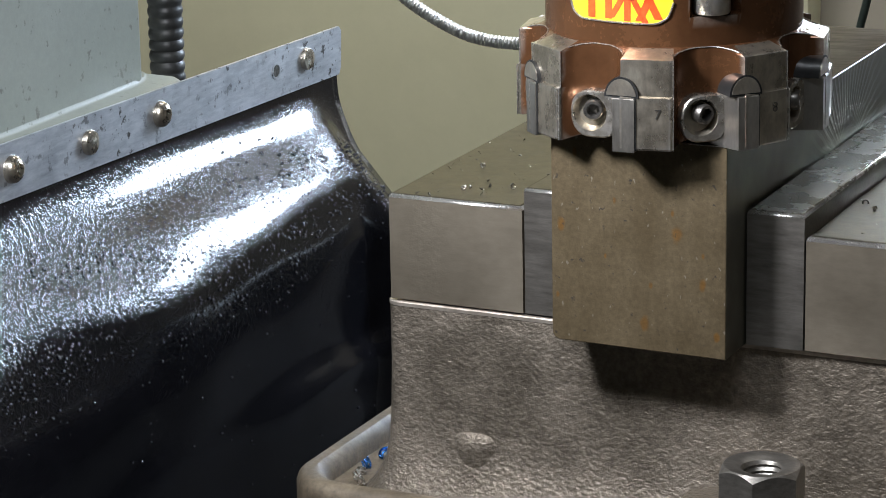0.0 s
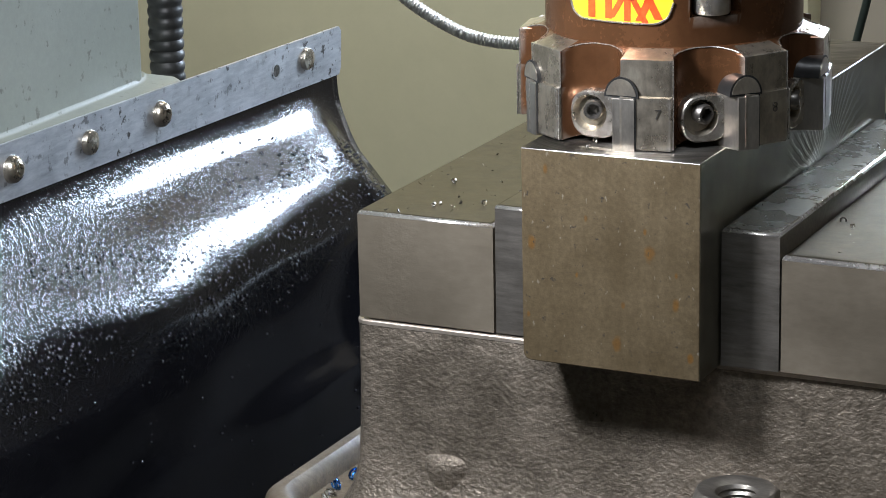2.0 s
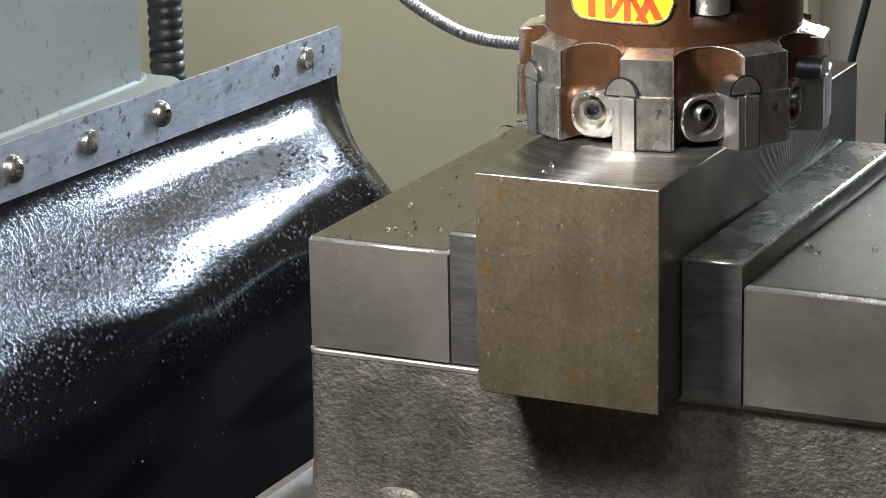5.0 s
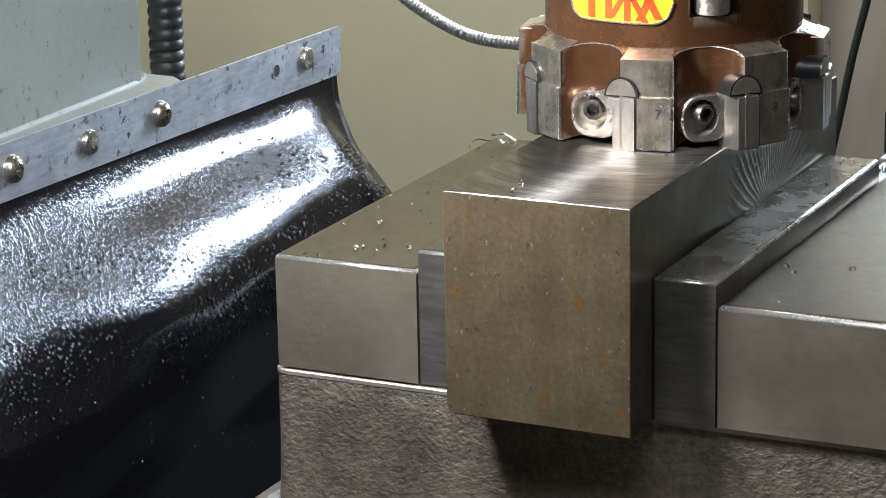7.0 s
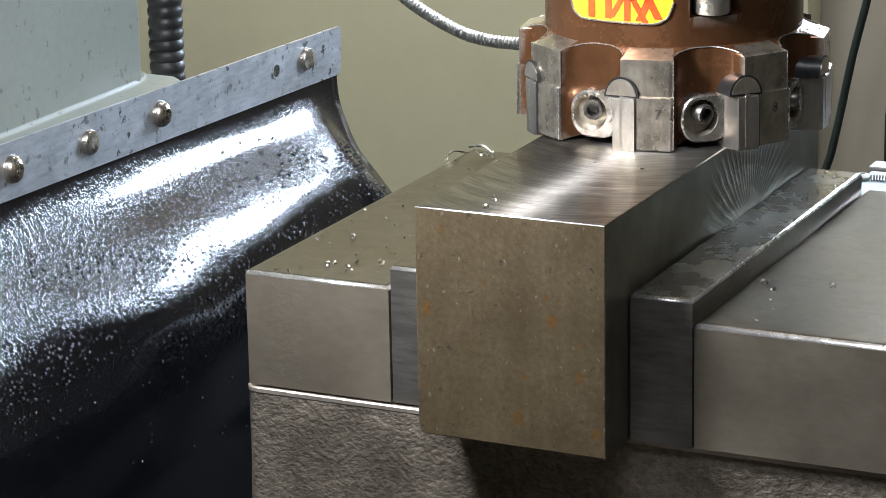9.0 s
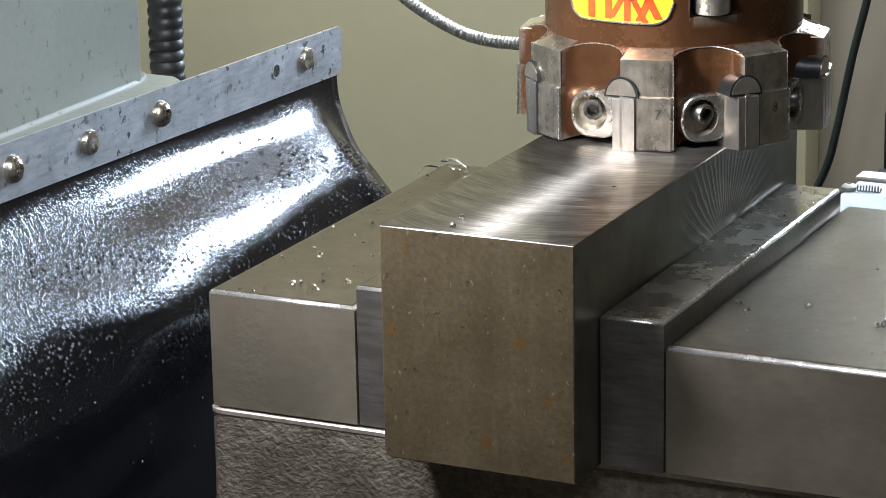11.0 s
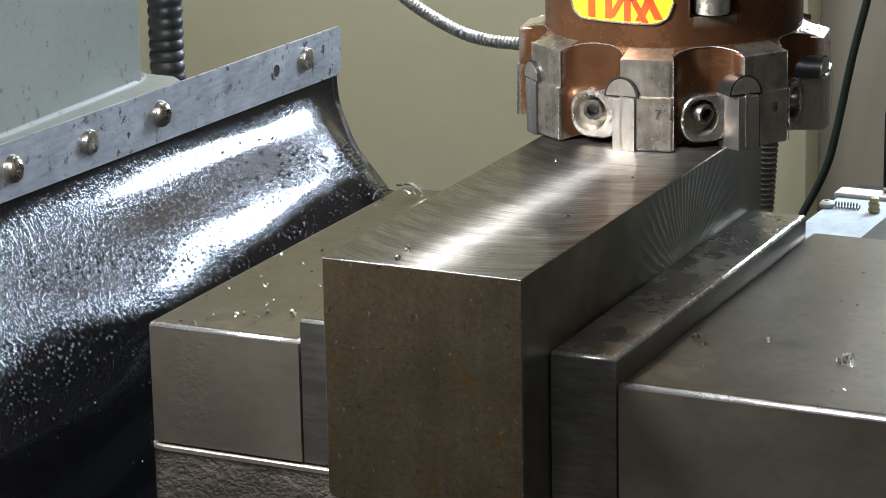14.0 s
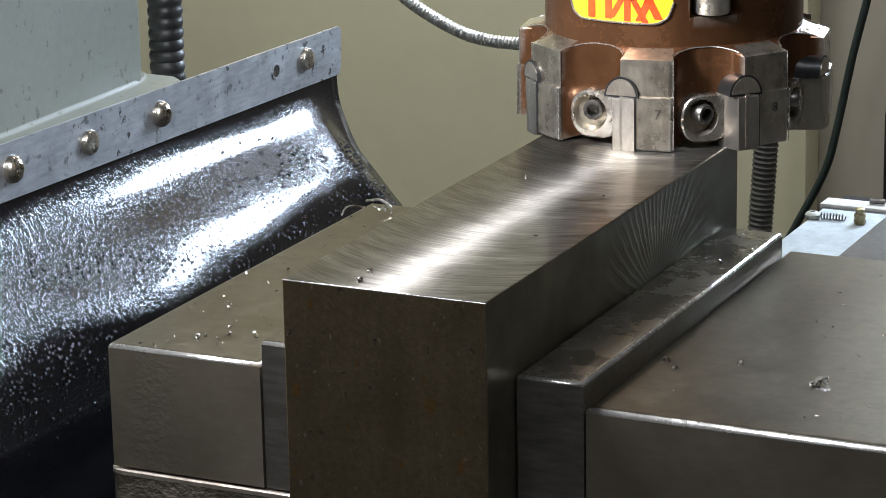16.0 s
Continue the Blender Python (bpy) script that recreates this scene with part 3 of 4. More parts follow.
def face_mill():
    ob = empty("face_mill", CX, CY, 0.0, "bronze brown face milling cutter with eight steel teeth", "milling cutter")
    bm = bmesh.new()
    zs = [0.0004, 0.001, 0.003, 0.006, 0.010, 0.014, 0.0164, 0.0168, 0.020, 0.024, 0.027, 0.0275, 0.0278, 0.0281, 0.0284, 0.0287, 0.0290, 0.0293, 0.0296, 0.0299, 0.0302, 0.0305, 0.033, 0.036, 0.0390, 0.0394, 0.045, 0.05, 0.06, 0.075, 0.09]
    n = 360
    rows = []
    for z in zs:
        row = []
        for i in range(n):
            d = -180 + i
            r, _ = mill_radius(d, z)
            if z <= 0.0005:
                r -= 0.0004
            a = (d - TEETH[0]) % 45
            rise = 0.0022 * math.sin(math.pi * (a - 19) / 26) ** 0.7 if 19 < a < 45 and z < 0.014 else 0.0
            row.append(bm.verts.new((r * math.cos(radians(d)), r * math.sin(radians(d)), z + rise * (1 - z / 0.014))))
        rows.append(row)
    for j, (a, b) in enumerate(zip(rows, rows[1:])):
        for i in range(n):
            f = bm.faces.new((a[i], a[(i + 1) % n], b[(i + 1) % n], b[i]))
            zc = (zs[j] + zs[j + 1]) / 2
            f.material_index = mill_radius(-180 + i + 0.5, zc)[1]
    ring = [bm.verts.new((0.030 * math.cos(radians(-180 + i)), 0.030 * math.sin(radians(-180 + i)), 0.0026)) for i in range(n)]
    for i in range(n):
        bm.faces.new((rows[0][(i + 1) % n], rows[0][i], ring[i], ring[(i + 1) % n]))
    bm.faces.new(ring)
    bm.faces.new(rows[-1])
    part("cutter_body", bm, [BROWN, TOOTH], ob, angle=28)
    part("arbor", lathe([(0.030, 0.088), (0.034, 0.092), (0.034, 0.16), (0.05, 0.17), (0.05, 0.399)], 48), TOOTH, ob)
    # bright worn edges: the arch over each gullet and the upright edge of each land
    for a in TEETH:
        arch = []
        for i in range(25):
            q = 0.02 + 0.96 * i / 24
            rg = max(0.0476 - 0.0077 * min(1, math.sin(math.pi * q) ** 0.38 * 1.03), 0.0399)
            z = 0.0278 + 0.0022 * (0.0476 - rg) / 0.0076
            d = radians(a + 19.0 + 26.0 * q)
            arch.append(Vector(((rg + 0.0001) * math.cos(d), (rg + 0.0001) * math.sin(d), z)))
        part("worn_edge", sweep(arch, lambda run: 0.00019 + 0.00007 * noise.noise((run * 900, a, 0)), 6), EDGE, ob, "bright worn edge")
        d = radians(a + 19.0)
        side = [Vector((r * math.cos(d), r * math.sin(d), z)) for r, z in ((0.0479, 0.0278), (0.0479, 0.0168), (0.0488, 0.0164), (0.0488, 0.0006))]
        part("worn_edge", sweep(side, 0.00016, 6), EDGE, ob)
    # inserts, their round clamping caps, wedges with socket screws
    for a in TEETH:
        spin = Matrix.Rotation(radians(a), 4, "Z")
        # upright plate flush with its tooth: x outwards, y round the cutter
        bm = bmesh.new()
        add_prism(bm, [(0.0488, 0.0045), (0.0360, 0.0045), (0.0360, -0.0060), (0.0385, -0.0060), (0.0488, -0.0023)], -0.0002, 0.0161, 0.0003, 1)
        part("insert", bm, CARBIDE, ob, "worn grey carbide insert", at=spin, smooth=False)
        part("insert_joint", box((0.0355, 0.00452, 0.0004), (0.0485, 0.00487, 0.0164)), BLACK, ob, at=spin, smooth=False)
        bm = bmesh.new()
        half = [(0.0051 * math.cos(math.pi * i / 14), 0.0058 * math.sin(math.pi * i / 14)) for i in range(15)]
        t = bmesh.new()
        back = [t.verts.new((0.038, 0.0003 + y, 0.0165 + z)) for y, z in half]
        front = [t.verts.new((0.0485, 0.0003 + y, 0.0165 + z)) for y, z in half]
        t.faces.new(back)
        t.faces.new(front[::-1])
        for i in range(15):
            t.faces.new((back[i], back[(i + 1) % 15], front[(i + 1) % 15], front[i]))
        bmesh.ops.bevel(t, geom=t.edges[:], offset=0.0004, segments=2, affect="EDGES")
        merge(bm, t)
        part("insert_seat", bm, TOOTH, ob, "half round steel insert seat", at=spin)
        part("seat_joint", half_disc(0.0054, 0.0062, 0.0003, 0.0163, 0.0380, 0.0483), BLACK, ob, at=spin)
        # wedge: its face looks outwards and towards the gullet
        m = Matrix.Rotation(radians(a - 15.8), 4, "Z") @ Matrix.Translation((0.0445, 0.0004, 0.0096)) @ Matrix.Rotation(radians(13), 4, "Z") @ Matrix.Rotation(radians(90), 4, "Y") @ Matrix.Rotation(radians(90), 4, "Z")
        t = bmesh.new()
        n = 32
        loops = []
        for rad, depth in (("o", -0.006), ("o", -0.0005), ("i", 0.0), (0.0056, 0.0), (0.0053, -0.0005), (0.0046, -0.0027), (0.0004, -0.0028)):
            ring = []
            for i in range(n):
                b = 2 * math.pi * i / n
                c, s = math.cos(b), math.sin(b)
                if isinstance(rad, str):
                    p = 4.5 if c > 0 else 2.3
                    q = 1 / ((abs(c) / (0.0082 if c > 0 else 0.0063)) ** p + (abs(s) / (0.0068 if s > 0 else 0.0076)) ** p) ** (1 / p)
                    q -= 0.0005 if rad == "i" else 0
                else:
                    q = rad
                ring.append(t.verts.new((q * c, q * s, depth)))
            loops.append(ring)
        for la, lb in zip(loops, loops[1:]):
            for i in range(n):
                t.faces.new((la[i], la[(i + 1) % n], lb[(i + 1) % n], lb[i]))
        t.faces.new(loops[-1])
        bm = bmesh.new()
        merge(bm, t)
        w = part("wedge", bm, TOOTH, ob, "steel clamping wedge with a socket screw", at=m, angle=35)
        part("socket_screw", lathe([(0.0030, -0.0028), (0.0031, 0.0002), (0.0027, 0.0008), (0.0019, 0.0008), (0.0017, -0.0022), (0.0002, -0.0023)], 18), SCREWDARK, w, at=Matrix.Translation((0.0012, 0.0010, 0.0)) @ Matrix.Rotation(radians(16), 4, "Y"))
    for deg, ch in ((-74.5, "7"), (-30.5, "8")):
        engraved(ch, 0.0042, SCREWDARK, ob, Matrix.Rotation(radians(deg), 4, "Z") @ Matrix.Translation((0.04862, 0, 0.0115)) @ Matrix.Rotation(radians(90), 4, "Z") @ Matrix.Rotation(radians(90), 4, "X"))
    # drive screw in the pocket of the neck
    s = math.radians(-51)
    part("drive_screw", lathe([(0.0052, 0.0396), (0.0057, 0.0404), (0.0057, 0.060)], 28), TOOTH, ob, "round steel drive screw", at=Matrix.Translation((0.0366 * math.cos(s), 0.0366 * math.sin(s), 0)))
    # sticker: a rounded label bent round the neck, lettering as plain bars
    def curved(name, poly_fn, z0, z1, a0, a1, r, material, parent, label=""):
        bm = bmesh.new()
        na, nz = 40, 14
        grid = {}
        for i in range(na + 1):
            for j in range(nz + 1):
                a, z = poly_fn(i / na, j / nz, a0, a1, z0, z1)
                grid[i, j] = bm.verts.new((r * math.cos(radians(a)), r * math.sin(radians(a)), z))
        for i in range(na):
            for j in range(nz):
                bm.faces.new((grid[i, j], grid[i + 1, j], grid[i + 1, j + 1], grid[i, j + 1]))
        return part(name, bm, material, parent, label)

    def pill(u, v, a0, a1, z0, z1):
        x = 2 * u - 1
        e = 0.62
        k = 1.0 if abs(x) < e else math.sqrt(max(0.0, 1 - ((abs(x) - e) / (1 - e)) ** 2))
        return lerp(a0, a1, u), lerp((z0 + z1) / 2, lerp(z0, z1, v), k)

    def plain(u, v, a0, a1, z0, z1):
        return lerp(a0, a1, u), lerp(z0, z1, v)

    def slant(u, v, a0, a1, z0, z1):
        return lerp(a0, a1, u) + (v - 0.5) * 6, lerp(z0, z1, v)

    def slant2(u, v, a0, a1, z0, z1):
        return lerp(a0, a1, u) - (v - 0.5) * 6, lerp(z0, z1, v)

    st1 = curved("sticker", pill, 0.0371, 0.0502, -119.5, -69, 0.0400, YELLOW, ob, "worn yellow and red maker's sticker")
    for fn, a0, a1, z0, z1 in ((plain, -108.5, -104.5, 0.0378, 0.0450), (plain, -114, -100, 0.0446, 0.0470), (plain, -99.5, -96, 0.0380, 0.046), (slant, -95, -92, 0.0384, 0.0455),
                               (plain, -90.5, -87.5, 0.0376, 0.044), (slant2, -85.5, -82.5, 0.0374, 0.045), (slant, -82.5, -79.0, 0.0378, 0.047), (slant2, -80, -76.5, 0.0384, 0.047)):
        curved("red_bar", fn, z0, z1, a0, a1, 0.04008, RED, st1)
    curved("dark_bar", plain, 0.0440, 0.0446, -104, -86, 0.04014, BLACK, st1)
    rim = spline([(0.0402 * math.cos(radians(p[0])), 0.0402 * math.sin(radians(p[0])), p[1]) for p in [pill(i / 24, 0, -119.5, -69, 0.0371, 0.0502) for i in range(25)]], 3)
    part("sticker_rim", sweep(rim, 0.00035, 6), EDGE, st1)


face_mill()


# ---- workpiece ----
def steel_block():
    # sawn bar, its lower long edge rounded off
    bm = bmesh.new()
    section = [(0.0, 0.0), (0.0, -0.0640)] + [(0.0026 - 0.0026 * math.cos(radians(15 * i)), -0.0640 - 0.0029 * math.sin(radians(15 * i))) for i in range(1, 6)] + [(0.0026, -0.0669), (0.0575, -0.0672), (0.0575, 0.0)]
    ends = [[bm.verts.new((x, y, z)) for x, z in section] for y in (0.0, 0.1820)]
    bm.faces.new(ends[0])
    bm.faces.new(ends[1][::-1])
    for i in range(len(section)):
        k = (i + 1) % len(section)
        bm.faces.new((ends[0][i], ends[1][i], ends[1][k], ends[0][k]))
    bmesh.ops.recalc_face_normals(bm, faces=bm.faces)
    sharp = [e for e in bm.edges if e.calc_face_angle(0) > 0.9]
    bmesh.ops.bevel(bm, geom=sharp, offset=0.0004, segments=2, affect="EDGES", profile=0.5)
    bm.normal_update()
    for f in bm.faces:
        n = f.normal
        # index 3: the front top edge, lightened as if it caught the lamp
        f.material_index = 0 if n.z > 0.9 else 1 if n.x > 0.8 else 3 if n.z > 0.3 and n.y < -0.3 else 2
    ob = part("steel_block", bm, [MILLED, SIDE, FACE, EDGE], smooth="edges")
    rides(tagged(ob, "rectangular steel bar with a freshly milled top and rust spotted end", "workpiece"))


steel_block()


# ---- milling vise ----
def vise():
    ob = rides(empty("milling_vise", 0.03, 0.09, -0.157, "oily brown cast iron milling vise with ground steel jaws", "milling vise"))
    o = Vector((0.03, 0.09, -0.157))

    def put(name, bm, m, label="", angle=40, smooth=True):
        for v in bm.verts:
            v.co -= o
        return part(name, bm, m, ob, label, angle=angle, smooth=smooth)

    # body: rounded casting that flares into its foot
    bm = bmesh.new()
    levels = [(-0.157, 0.013), (-0.139, 0.012), (-0.134, 0.010), (-0.130, 0.0065), (-0.124, 0.0030), (-0.116, 0.0012), (-0.105, 0.0005), (-0.09, 0.0), (-0.078, 0.0), (-0.0690, 0.0)]
    rings = []
    for z, g in levels:
        rings.append([bm.verts.new((x, y, z)) for x, y in round_rect(-0.0690 - g, 0.0201 - g, 0.30, 0.170 + g, (0.004, 0.012 + g, 0.006 + g, 0.004), 8)])
    n = len(rings[0])
    for a, b in zip(rings, rings[1:]):
        for i in range(n):
            bm.faces.new((a[i], a[(i + 1) % n], b[(i + 1) % n], b[i]))
    bm.faces.new(rings[0][::-1])
    bm.faces.new(rings[-1])
    put("body", bm, CAST)
    # machined top of the bed
    bm = bmesh.new()
    add_prism(bm, round_rect(-0.0688, 0.0199, 0.30, 0.170, (0.004, 0.012, 0.005, 0.004), 4), -0.0690, -0.0675, 0.0004, 1)
    bm.normal_update()
    put("bed", bm, BEDEDGE, "bright worn edge of the machined bed", smooth=False)
    # foot with a raised lip round a gutter
    bm = bmesh.new()
    add_prism(bm, round_rect(-0.098, -0.004, 0.30, 0.195, (0.01, 0.02, 0.02, 0.01), 8), -0.157, -0.1335, 0.001)
    put("foot", bm, STAINED, "oil stained gutter of the foot")
    bm = bmesh.new()
    rings = []
    for inset, z in ((0, -0.157), (0, -0.130), (0.0008, -0.1275), (0.0025, -0.1262), (0.0060, -0.1262), (0.0085, -0.1285), (0.0095, -0.1340)):
        rings.append([bm.verts.new((x, y, z)) for x, y in round_rect(-0.099 + inset, -0.005 + inset, 0.30 - inset, 0.196 - inset, (0.011, 0.021, 0.021 - inset * 0.6, 0.011), 8)])
    n = len(rings[0])
    for a, b in zip(rings, rings[1:]):
        for i in range(n):
            bm.faces.new((a[i], a[(i + 1) % n], b[(i + 1) % n], b[i]))
    put("foot_lip", bm, STAINED, "raised cast lip round the foot")
    # clamping lug and round bosses
    bm = bmesh.new()
    add_prism(bm, round_rect(0.042, -0.034, 0.112, 0.022, 0.010, 6), -0.157, -0.1150, 0.004)
    put("clamping_lug", bm, CAST)
    bm = bmesh.new()
    lathe([(0.0135, -0.05), (0.0132, -0.006), (0.0128, -0.0028), (0.0116, -0.0010), (0.0098, -0.0002), (0.0005, 0.0004)], 32, bm, Matrix.Translation((-0.0365, 0.0290, -0.1075)) @ Matrix.Rotation(radians(9), 4, "X"))
    put("boss", bm, CAST, "rounded cast boss low on the body")
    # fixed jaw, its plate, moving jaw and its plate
    put("fixed_jaw", tri_box((-0.0666, 0.0207, -0.0668), (-0.0192, 0.1810, -0.0312), 0.0014), [GROUND, JAWTOP, EDGE], "ground steel fixed jaw with a highlight painted along its edge",smooth="edges")
    bm = bmesh.new()
    lathe([(0.0010, -0.0008), (0.0010, -0.0001), (0.0007, 0.0001), (0.0002, 0.0001)], 12, bm, Matrix.Translation((-0.0378, 0.0213, -0.0320)) @ Matrix.Rotation(radians(45), 4, "X"))
    put("dent", bm, EDGE, "bright dent in the jaw edge")
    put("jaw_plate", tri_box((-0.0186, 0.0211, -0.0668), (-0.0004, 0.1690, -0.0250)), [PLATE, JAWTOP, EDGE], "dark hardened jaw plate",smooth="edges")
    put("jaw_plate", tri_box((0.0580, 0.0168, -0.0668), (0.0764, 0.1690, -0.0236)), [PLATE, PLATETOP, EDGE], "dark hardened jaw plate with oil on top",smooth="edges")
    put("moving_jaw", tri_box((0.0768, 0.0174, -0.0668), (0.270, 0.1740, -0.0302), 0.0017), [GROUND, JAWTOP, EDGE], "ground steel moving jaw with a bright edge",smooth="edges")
    put("jaw_slide", box((0.0880, 0.1745, -0.0660), (0.26, 0.30, -0.0340), 0.001), DARKST, "dark machined slide behind the moving jaw")


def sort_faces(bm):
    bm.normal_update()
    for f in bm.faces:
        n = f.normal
        # only top edges towards front or right are brightened, as lamp highlights
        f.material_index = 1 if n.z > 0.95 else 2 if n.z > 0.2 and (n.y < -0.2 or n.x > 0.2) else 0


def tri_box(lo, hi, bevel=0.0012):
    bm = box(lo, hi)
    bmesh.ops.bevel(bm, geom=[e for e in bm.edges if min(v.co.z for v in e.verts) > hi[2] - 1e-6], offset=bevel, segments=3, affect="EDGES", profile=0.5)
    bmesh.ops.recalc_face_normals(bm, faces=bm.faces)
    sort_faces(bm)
    return bm


vise()


def hex_nut():
    ob = rides(empty("hex_nut", 0.0745, -0.0142, -0.1150, "tall worn steel hexagon nut on the vise lug", "nut"))
    bm = bmesh.new()
    n, rings = 48, []
    # hexagon with a turned chamfer and a threaded bore
    for kind, z in (("hex", 0.0), ("hex", 0.0195), ("cham", 0.0216), (0.0094, 0.0217), (0.0064, 0.0205)):
        ring = []
        for i in range(n):
            a = 2 * math.pi * i / n
            b = (a - radians(8) + math.pi / 6) % (math.pi / 3) - math.pi / 6
            r = 0.0118 / math.cos(b)
            if kind == "cham":
                r = 0.0115
            elif kind != "hex":
                r = kind
            zz = z if kind != "hex" or z == 0 else 0.0216 - max(0, r - 0.0115) * 0.9
            ring.append(bm.verts.new((r * math.cos(a), r * math.sin(a), zz)))
        rings.append(ring)
    for k in range(14):
        z, r = 0.0200 - 0.001 * k, 0.0058 if k % 2 == 0 else 0.0066
        rings.append([bm.verts.new((r * math.cos(2 * math.pi * i / n), r * math.sin(2 * math.pi * i / n), z - 0.002 * i / n)) for i in range(n)])
    for a, b in zip(rings, rings[1:]):
        for i in range(n):
            bm.faces.new((a[i], a[(i + 1) % n], b[(i + 1) % n], b[i]))
    part("nut", bm, PLATE, ob, angle=25)
    part("stud", lathe([(0.0060, -0.0), (0.0060, 0.0065), (0.0052, 0.0072)], 24), GRIT, ob)


hex_nut()


# ---- table and what lies on it ----
def table():
    ob = rides(empty("machine_table", 0.06, 0.2, -0.21, "machined milling table with slots, near black to darken the rubber's reflection", "machine table"))
    bm = bmesh.new()
    slots = [0.0, 0.065, 0.130]
    x = -0.074
    edges = []
    for s in slots:
        edges.append((x, s - 0.007))
        x = s + 0.007
    edges.append((x, 0.20))
    for a, b in edges:
        add_box(bm, (a - 0.06, -0.62, 0.03), (b - 0.06, 0.50, 0.0528), 0.001, 1)
    add_box(bm, (-0.134, -0.62, -0.03), (0.14, 0.50, 0.0295), 0.002, 1)
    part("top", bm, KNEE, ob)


table()


def tray():
    ob = rides(empty("parts_tray", -0.01, 0.63, -0.157, "shallow white tray with a cream rim on the table", "tray"))
    part("floor_sheet", box((-0.063, -0.13, 0.0002), (0.10, 0.0335, 0.0022), 0.0006), WHITE, ob)
    part("rim", box((-0.066, 0.0375, 0.0002), (0.10, 0.0500, 0.0034), 0.001), CREAM, ob, "cream raised rim")
    part("rim_gap", box((-0.064, 0.0337, 0.0003), (0.10, 0.0373, 0.0018), 0.0003), BLACK, ob, "dark joint below the rim")


tray()


def spring_and_bits():
    h = Vector((-0.0715, 0.6440, -0.1548))
    ob = rides(empty("coil_spring", *h, "small dark coil spring lying in the white tray", "spring"))
    pts = [Vector((0.0040 + 0.0115 * i / 90, 0.0010 * i / 90, 0.0016)) + 0.0015 * Vector((0, math.cos(i * 0.56), math.sin(i * 0.56))) for i in range(91)]
    part("coil", sweep(pts, 0.00035, 6), GRIT, ob)
    part("plug", lathe([(0.0030, 0.0), (0.0036, 0.0006), (0.0037, 0.0020), (0.0026, 0.0032), (0.0012, 0.0034), (0.0011, 0.0022)], 20), PAINT, ob, "green grey round plug")
    ob = rides(empty("brass_fitting", -0.0480, 0.6430, -0.1547, "dirty brass hose fitting standing in the tray", "fitting"))
    part("fitting_body", lathe([(0.0026, 0.0), (0.0031, 0.0016), (0.0025, 0.0024), (0.0030, 0.0044), (0.0022, 0.0052), (0.0024, 0.0070), (0.0014, 0.0078)], 10), BRASS, ob)
    ob = rides(empty("small_screw", -0.0530, 0.6740, -0.1535, "small screw lying on the tray rim", "screw"))
    part("shank", sweep([Vector((0.001 * i, 0.0002 * i, 0.0014)) for i in range(8)], 0.0013, 8), GRIT, ob)


spring_and_bits()


# ---- chips ----
def curl(bm, at, size, turns, thick, rnd):
    m = Matrix.Translation(at) @ Euler((rnd.uniform(0, 6), rnd.uniform(0, 6), rnd.uniform(0, 6))).to_matrix().to_4x4()
    n = int(10 * turns) + 3
    pts = []
    for i in range(n):
        a = turns * 2 * math.pi * i / (n - 1)
        r = size * (0.6 + 0.4 * i / n)
        pts.append(m @ Vector((r * math.cos(a), r * math.sin(a), size * 1.2 * (i / (n - 1) - 0.5))))
    sweep(pts, thick, 4, bm)


def flake(bm, at, size, rnd):
    m = Matrix.Translation(at) @ Euler((rnd.uniform(-0.8, 0.8), rnd.uniform(-0.8, 0.8), rnd.uniform(0, 6))).to_matrix().to_4x4()
    l, w, h = size, size * rnd.uniform(0.3, 0.6), size * 0.2
    vs = [bm.verts.new(m @ Vector(p)) for p in ((-l, -w, 0), (l, -w * 0.5, h), (l * 0.8, w, 0), (-l * 0.7, w * 0.8, h), (0, 0, h * 2))]
    for a, b in ((0, 1), (1, 2), (2, 3), (3, 0)):
        bm.faces.new((vs[a], vs[b], vs[4]))
    bm.faces.new((vs[3], vs[2], vs[1], vs[0]))


def grain(bm, at, n, size, rnd):
    """A rounded grain, wider than high, on a slope with the normal n."""
    u = Vector((0, 1, 0))
    w = n.cross(u)
    high = size * rnd.uniform(0.45, 0.85)
    spin = rnd.uniform(0, 1)
    rings = []
    for f, hz in ((1.0, -0.3), (0.85, 0.45), (0.4, 0.9)):
        rings.append([bm.verts.new(at + (u * math.cos(spin + k * math.pi / 3) * rnd.uniform(0.8, 1.2) + w * math.sin(spin + k * math.pi / 3)) * size * f + n * high * hz) for k in range(6)])
    for a, b in zip(rings, rings[1:]):
        for k in range(6):
            bm.faces.new((a[k], a[(k + 1) % 6], b[(k + 1) % 6], b[k]))
    bm.faces.new(rings[-1])


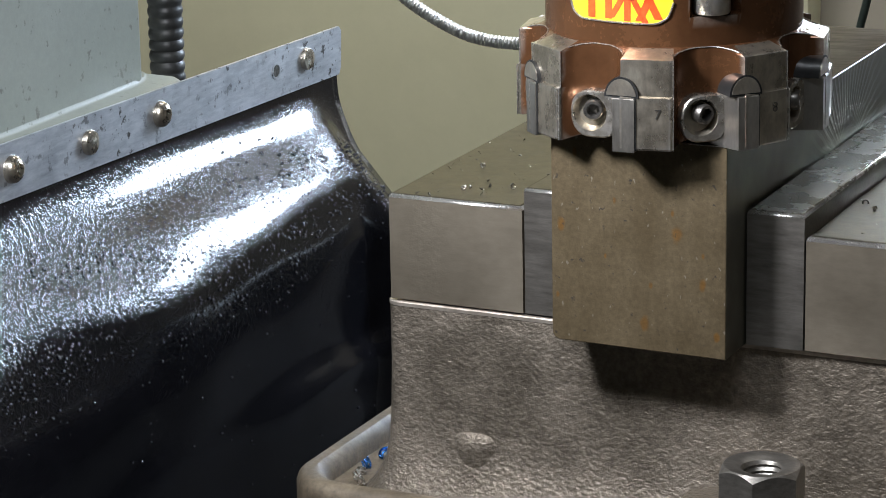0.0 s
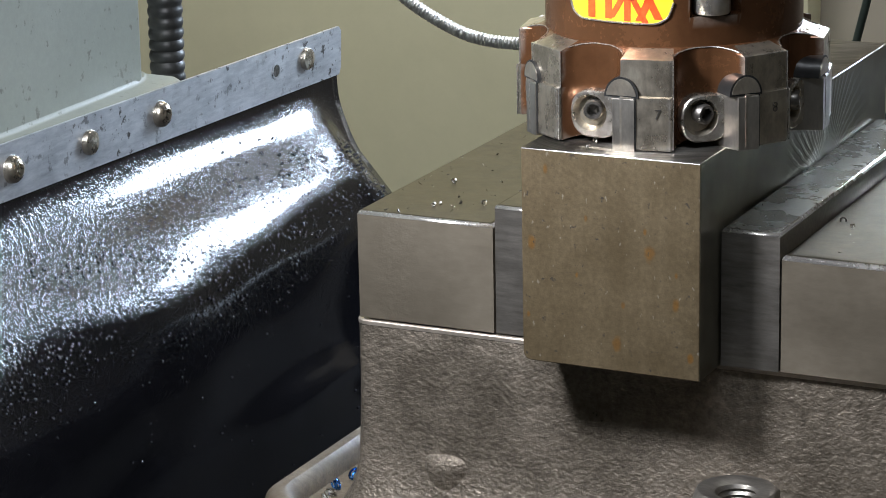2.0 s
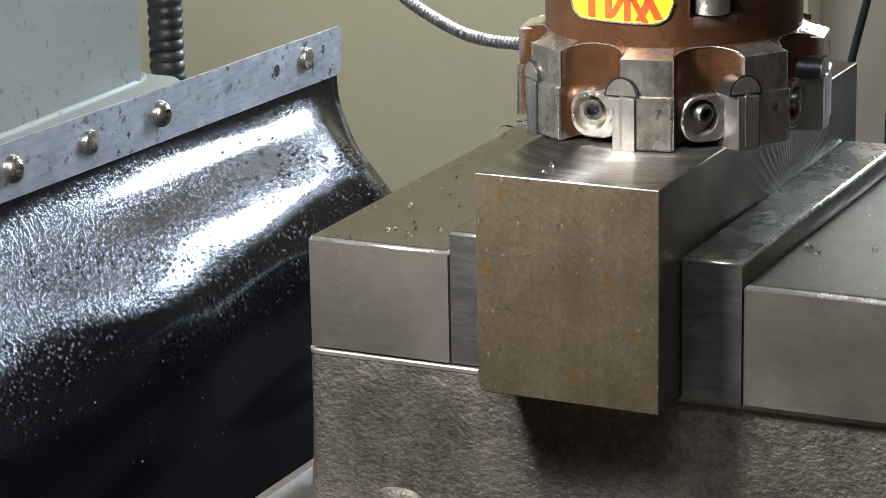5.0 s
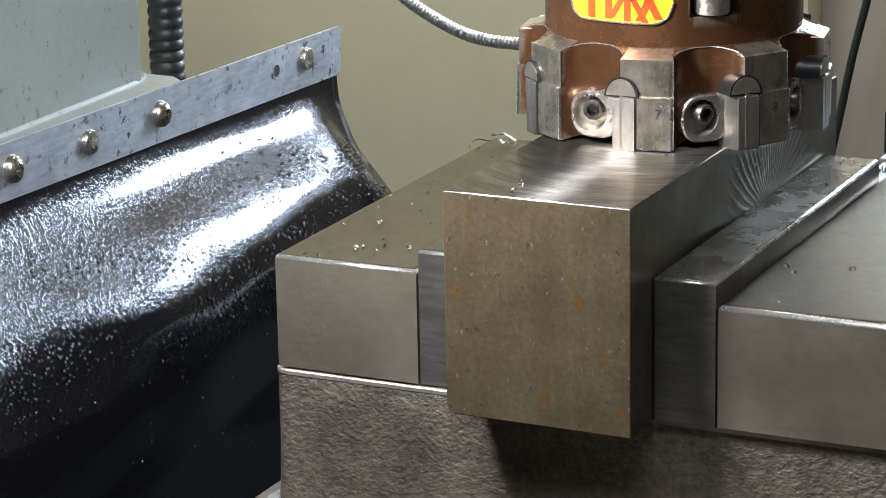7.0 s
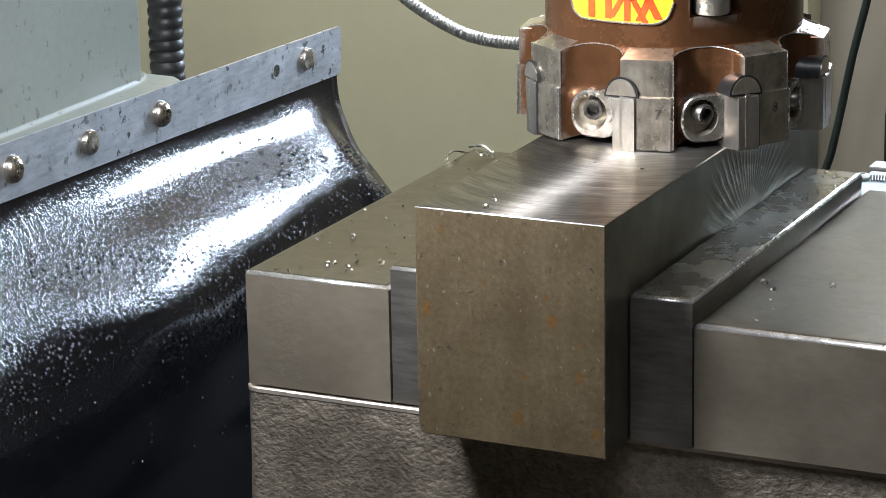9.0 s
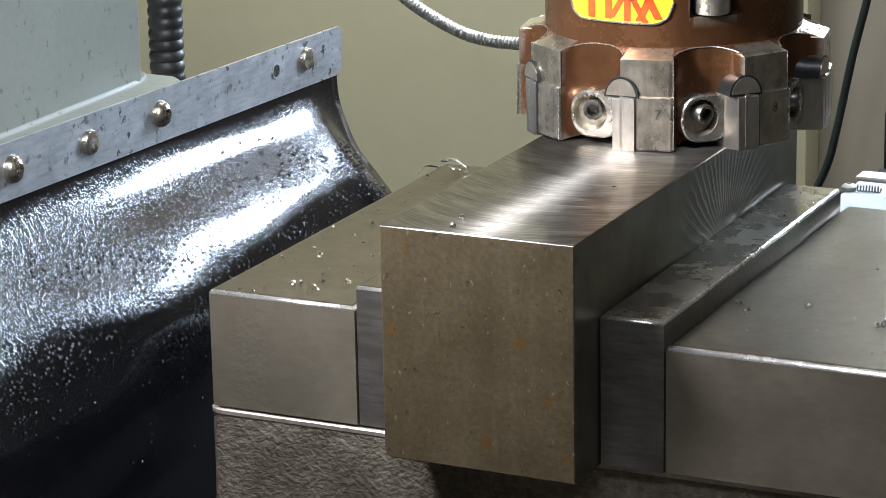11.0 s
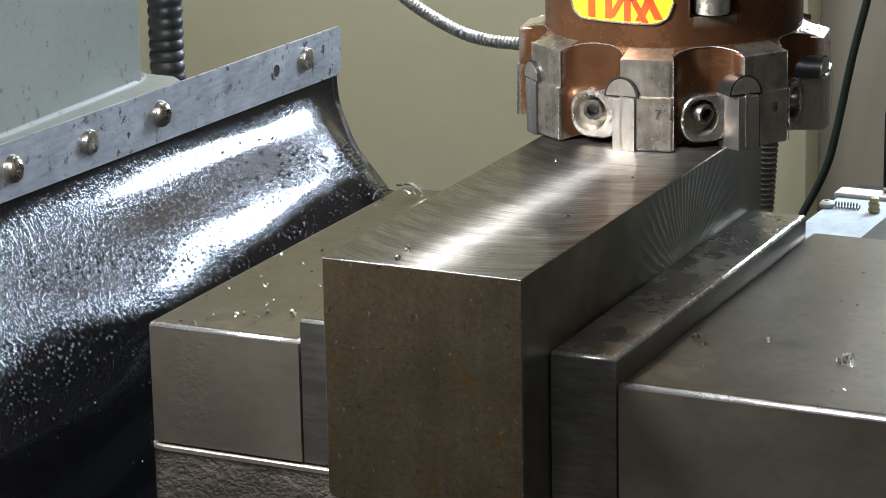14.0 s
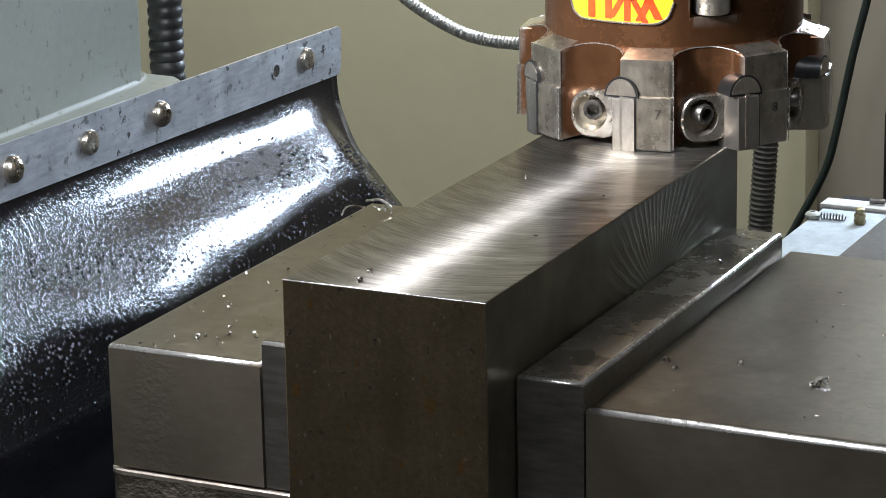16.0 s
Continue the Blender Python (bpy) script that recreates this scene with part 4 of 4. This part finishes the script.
def chip_stuff():
    rnd = random.Random(5)
    # wet grit on the rubber: low rounded grains that lie on its slope
    bm = bmesh.new()
    bm2 = bmesh.new()
    for _ in range(3800):
        y = lerp(-0.06, 0.335, rnd.random() ** 2.1)
        prof = sheet_profile(y)
        g = min(86.0, max(4.0, rnd.gauss(19.0, 6.5)) if rnd.random() < 0.92 else rnd.uniform(8, 75))
        i = int(g)
        (x, z), (x2, z2) = prof[i], prof[i + 1]
        n = Vector((-(z2 - z), 0, x2 - x)).normalized()
        at = Vector((lerp(x, x2, g - i), y, lerp(z, z2, g - i)))
        bright = rnd.random() < 0.05
        size = rnd.choice((0.0002, 0.0003, 0.0004)) if bright else rnd.choice((0.0003, 0.0004, 0.0004, 0.0005, 0.0006, 0.0007))
        if bright:
            flake(bm, at + n * 0.0006, size, rnd)
        else:
            grain(bm2, at, n, size, rnd)
    ob = part("rubber_chips", bm, CHIP, smooth=False)
    tagged(ob, "fine bright metal chips stuck on the oily rubber", "metal chips", kind="stuff")
    ob = part("rubber_grit", bm2, WETGRIT, angle=80)
    tagged(ob, "fine dark metal grit stuck on the oily rubber", "metal chips", kind="stuff")
    # loose chips on jaws and bar
    bm = bmesh.new()
    bm2 = bmesh.new()
    for lo, hi, n in (((-0.064, 0.022, -0.0309), (-0.022, 0.178, -0.0309), 90), ((0.079, 0.02, -0.0302), (0.20, 0.172, -0.0302), 60), ((0.059, 0.02, -0.0234), (0.075, 0.166, -0.0234), 22),
                      ((0.002, 0.03, 0.0002), (0.055, 0.17, 0.0002), 5)):
        for _ in range(n):
            p = [rnd.uniform(a, b) for a, b in zip(lo, hi)]
            flake(bm if rnd.random() < 0.35 else bm2, p, rnd.choice((0.0003, 0.0004, 0.0006, 0.0009)), rnd)
    for p, s in (((-0.0455, 0.033, -0.0305), 0.0007), ((-0.044, 0.035, -0.0305), 0.0005), ((0.1012, 0.064, -0.0298), 0.0009), ((0.082, 0.060, -0.0298), 0.0011), ((0.087, 0.054, -0.0298), 0.0008), ((0.0187, 0.0135, 0.0007), 0.0010), ((0.020, 0.0050, 0.0006), 0.0007), ((0.1258, 0.0546, -0.0293), 0.0013), ((0.1268, 0.0572, -0.0293), 0.0010), ((0.1245, 0.0530, -0.0296), 0.0008),
                 ((-0.031, 0.040, -0.0303), 0.0009), ((-0.052, 0.062, -0.0303), 0.0010), ((-0.040, 0.095, -0.0303), 0.0010)):
        curl(bm2 if s > 0.001 else bm, p, s, 1.3, 0.0003, rnd)
    ob = part("loose_chips", bm, CHIP, smooth=False)
    rides(tagged(ob, "loose bright steel chips on the jaws and the bar", "metal chips", kind="stuff"))
    ob = part("dark_chips", bm2, GRIT, smooth=False)
    rides(tagged(ob, "loose dark steel chips on the jaws", "metal chips", kind="stuff"))
    # long curled shaving on the fixed jaw
    bm = sweep(spline([(-0.0681, 0.1632, -0.0312), (-0.0689, 0.1672, -0.0302), (-0.0681, 0.1712, -0.0301), (-0.0651, 0.1752, -0.0315), (-0.0635, 0.1792, -0.0325), (-0.0611, 0.1832, -0.0335)], 8), 0.0003, 5)
    sweep(spline([(-0.0631, 0.1706, -0.0279), (-0.0583, 0.1706, -0.0271), (-0.0551, 0.1706, -0.0286), (-0.054, 0.1706, -0.03), (-0.0544, 0.1706, -0.0312)], 8), 0.0005, 5, bm)
    rnd2 = random.Random(2)
    for k in range(7):
        flake(bm, (lerp(-0.0594, -0.0558, k / 6), 0.1706, -0.0300), 0.0012, rnd2)
    rides(tagged(part("curled_shaving", bm, CHIP), "long curled bright shaving lying on the fixed jaw", "metal shaving"))
    # chips in the gutter of the foot
    for p, m, s in (((-0.0830, 0.0460, -0.1318), BLUECHIP, 0.0016), ((-0.0815, 0.0500, -0.1318), BLUECHIP, 0.0014), ((-0.0845, 0.0345, -0.1318), BLUECHIP, 0.0014), ((-0.0560, 0.0050, -0.1318), BLUECHIP, 0.0017),
                    ((-0.0800, 0.0420, -0.1320), CHIP, 0.0012), ((-0.0835, 0.0285, -0.1320), CHIP, 0.0013), ((-0.0825, 0.0230, -0.1320), CHIP, 0.0014), ((-0.0790, 0.0190, -0.1320), CHIP, 0.0013), ((-0.0605, 0.0085, -0.1320), CHIP, 0.0008)):
        bm = bmesh.new()
        curl(bm, Vector((0, 0, 0)), s * 1.45, 2.2, 0.00045, rnd)
        ob = part("curled_chip", bm, m)
        ob.location = p
        rides(tagged(ob, "small curled blue steel chip in the gutter" if m is BLUECHIP else "small curled bright steel chip in the gutter", "metal chip", group="chips in the gutter"))
    # oil drops in a row on the moving jaw, modelled for the lamp's reflected streak
    bm = bmesh.new()
    for _ in range(64):
        k = rnd.random() ** 3.2
        p = Vector((lerp(0.1275, 0.1078, k) + 0.0030 * (rnd.random() - 0.5), lerp(0.053, 0.1144, k) + 0.003 * (rnd.random() - 0.5), -0.0304))
        r = rnd.uniform(0.0002, 0.0007) * (1.25 - k)
        lathe([(r, 0.0), (r * 0.9, r * 0.2), (r * 0.7, r * 0.35), (r * 0.35, r * 0.44), (r * 0.05, r * 0.46)], 10, bm, Matrix.Translation(p))
    for _ in range(90):
        r = rnd.uniform(0.00015, 0.0004)
        lathe([(r, 0.0), (r * 0.9, r * 0.4), (r * 0.5, r * 0.75), (r * 0.05, r * 0.85)], 8, bm, Matrix.Translation((rnd.uniform(0.085, 0.17), rnd.uniform(0.02, 0.17), -0.0304)))
    rides(tagged(part("glint_drops", bm, OIL_GLINT), "bright oil drops standing in for the lamp's glint on the moving jaw", "oil drops", kind="stuff"))


chip_stuff()


def motions():
    for ob in MOVERS:
        home = ob.location.copy()
        walk(ob, [(t, pose(home.x, home.y - s, home.z)) for t, s in FEED])


motions()
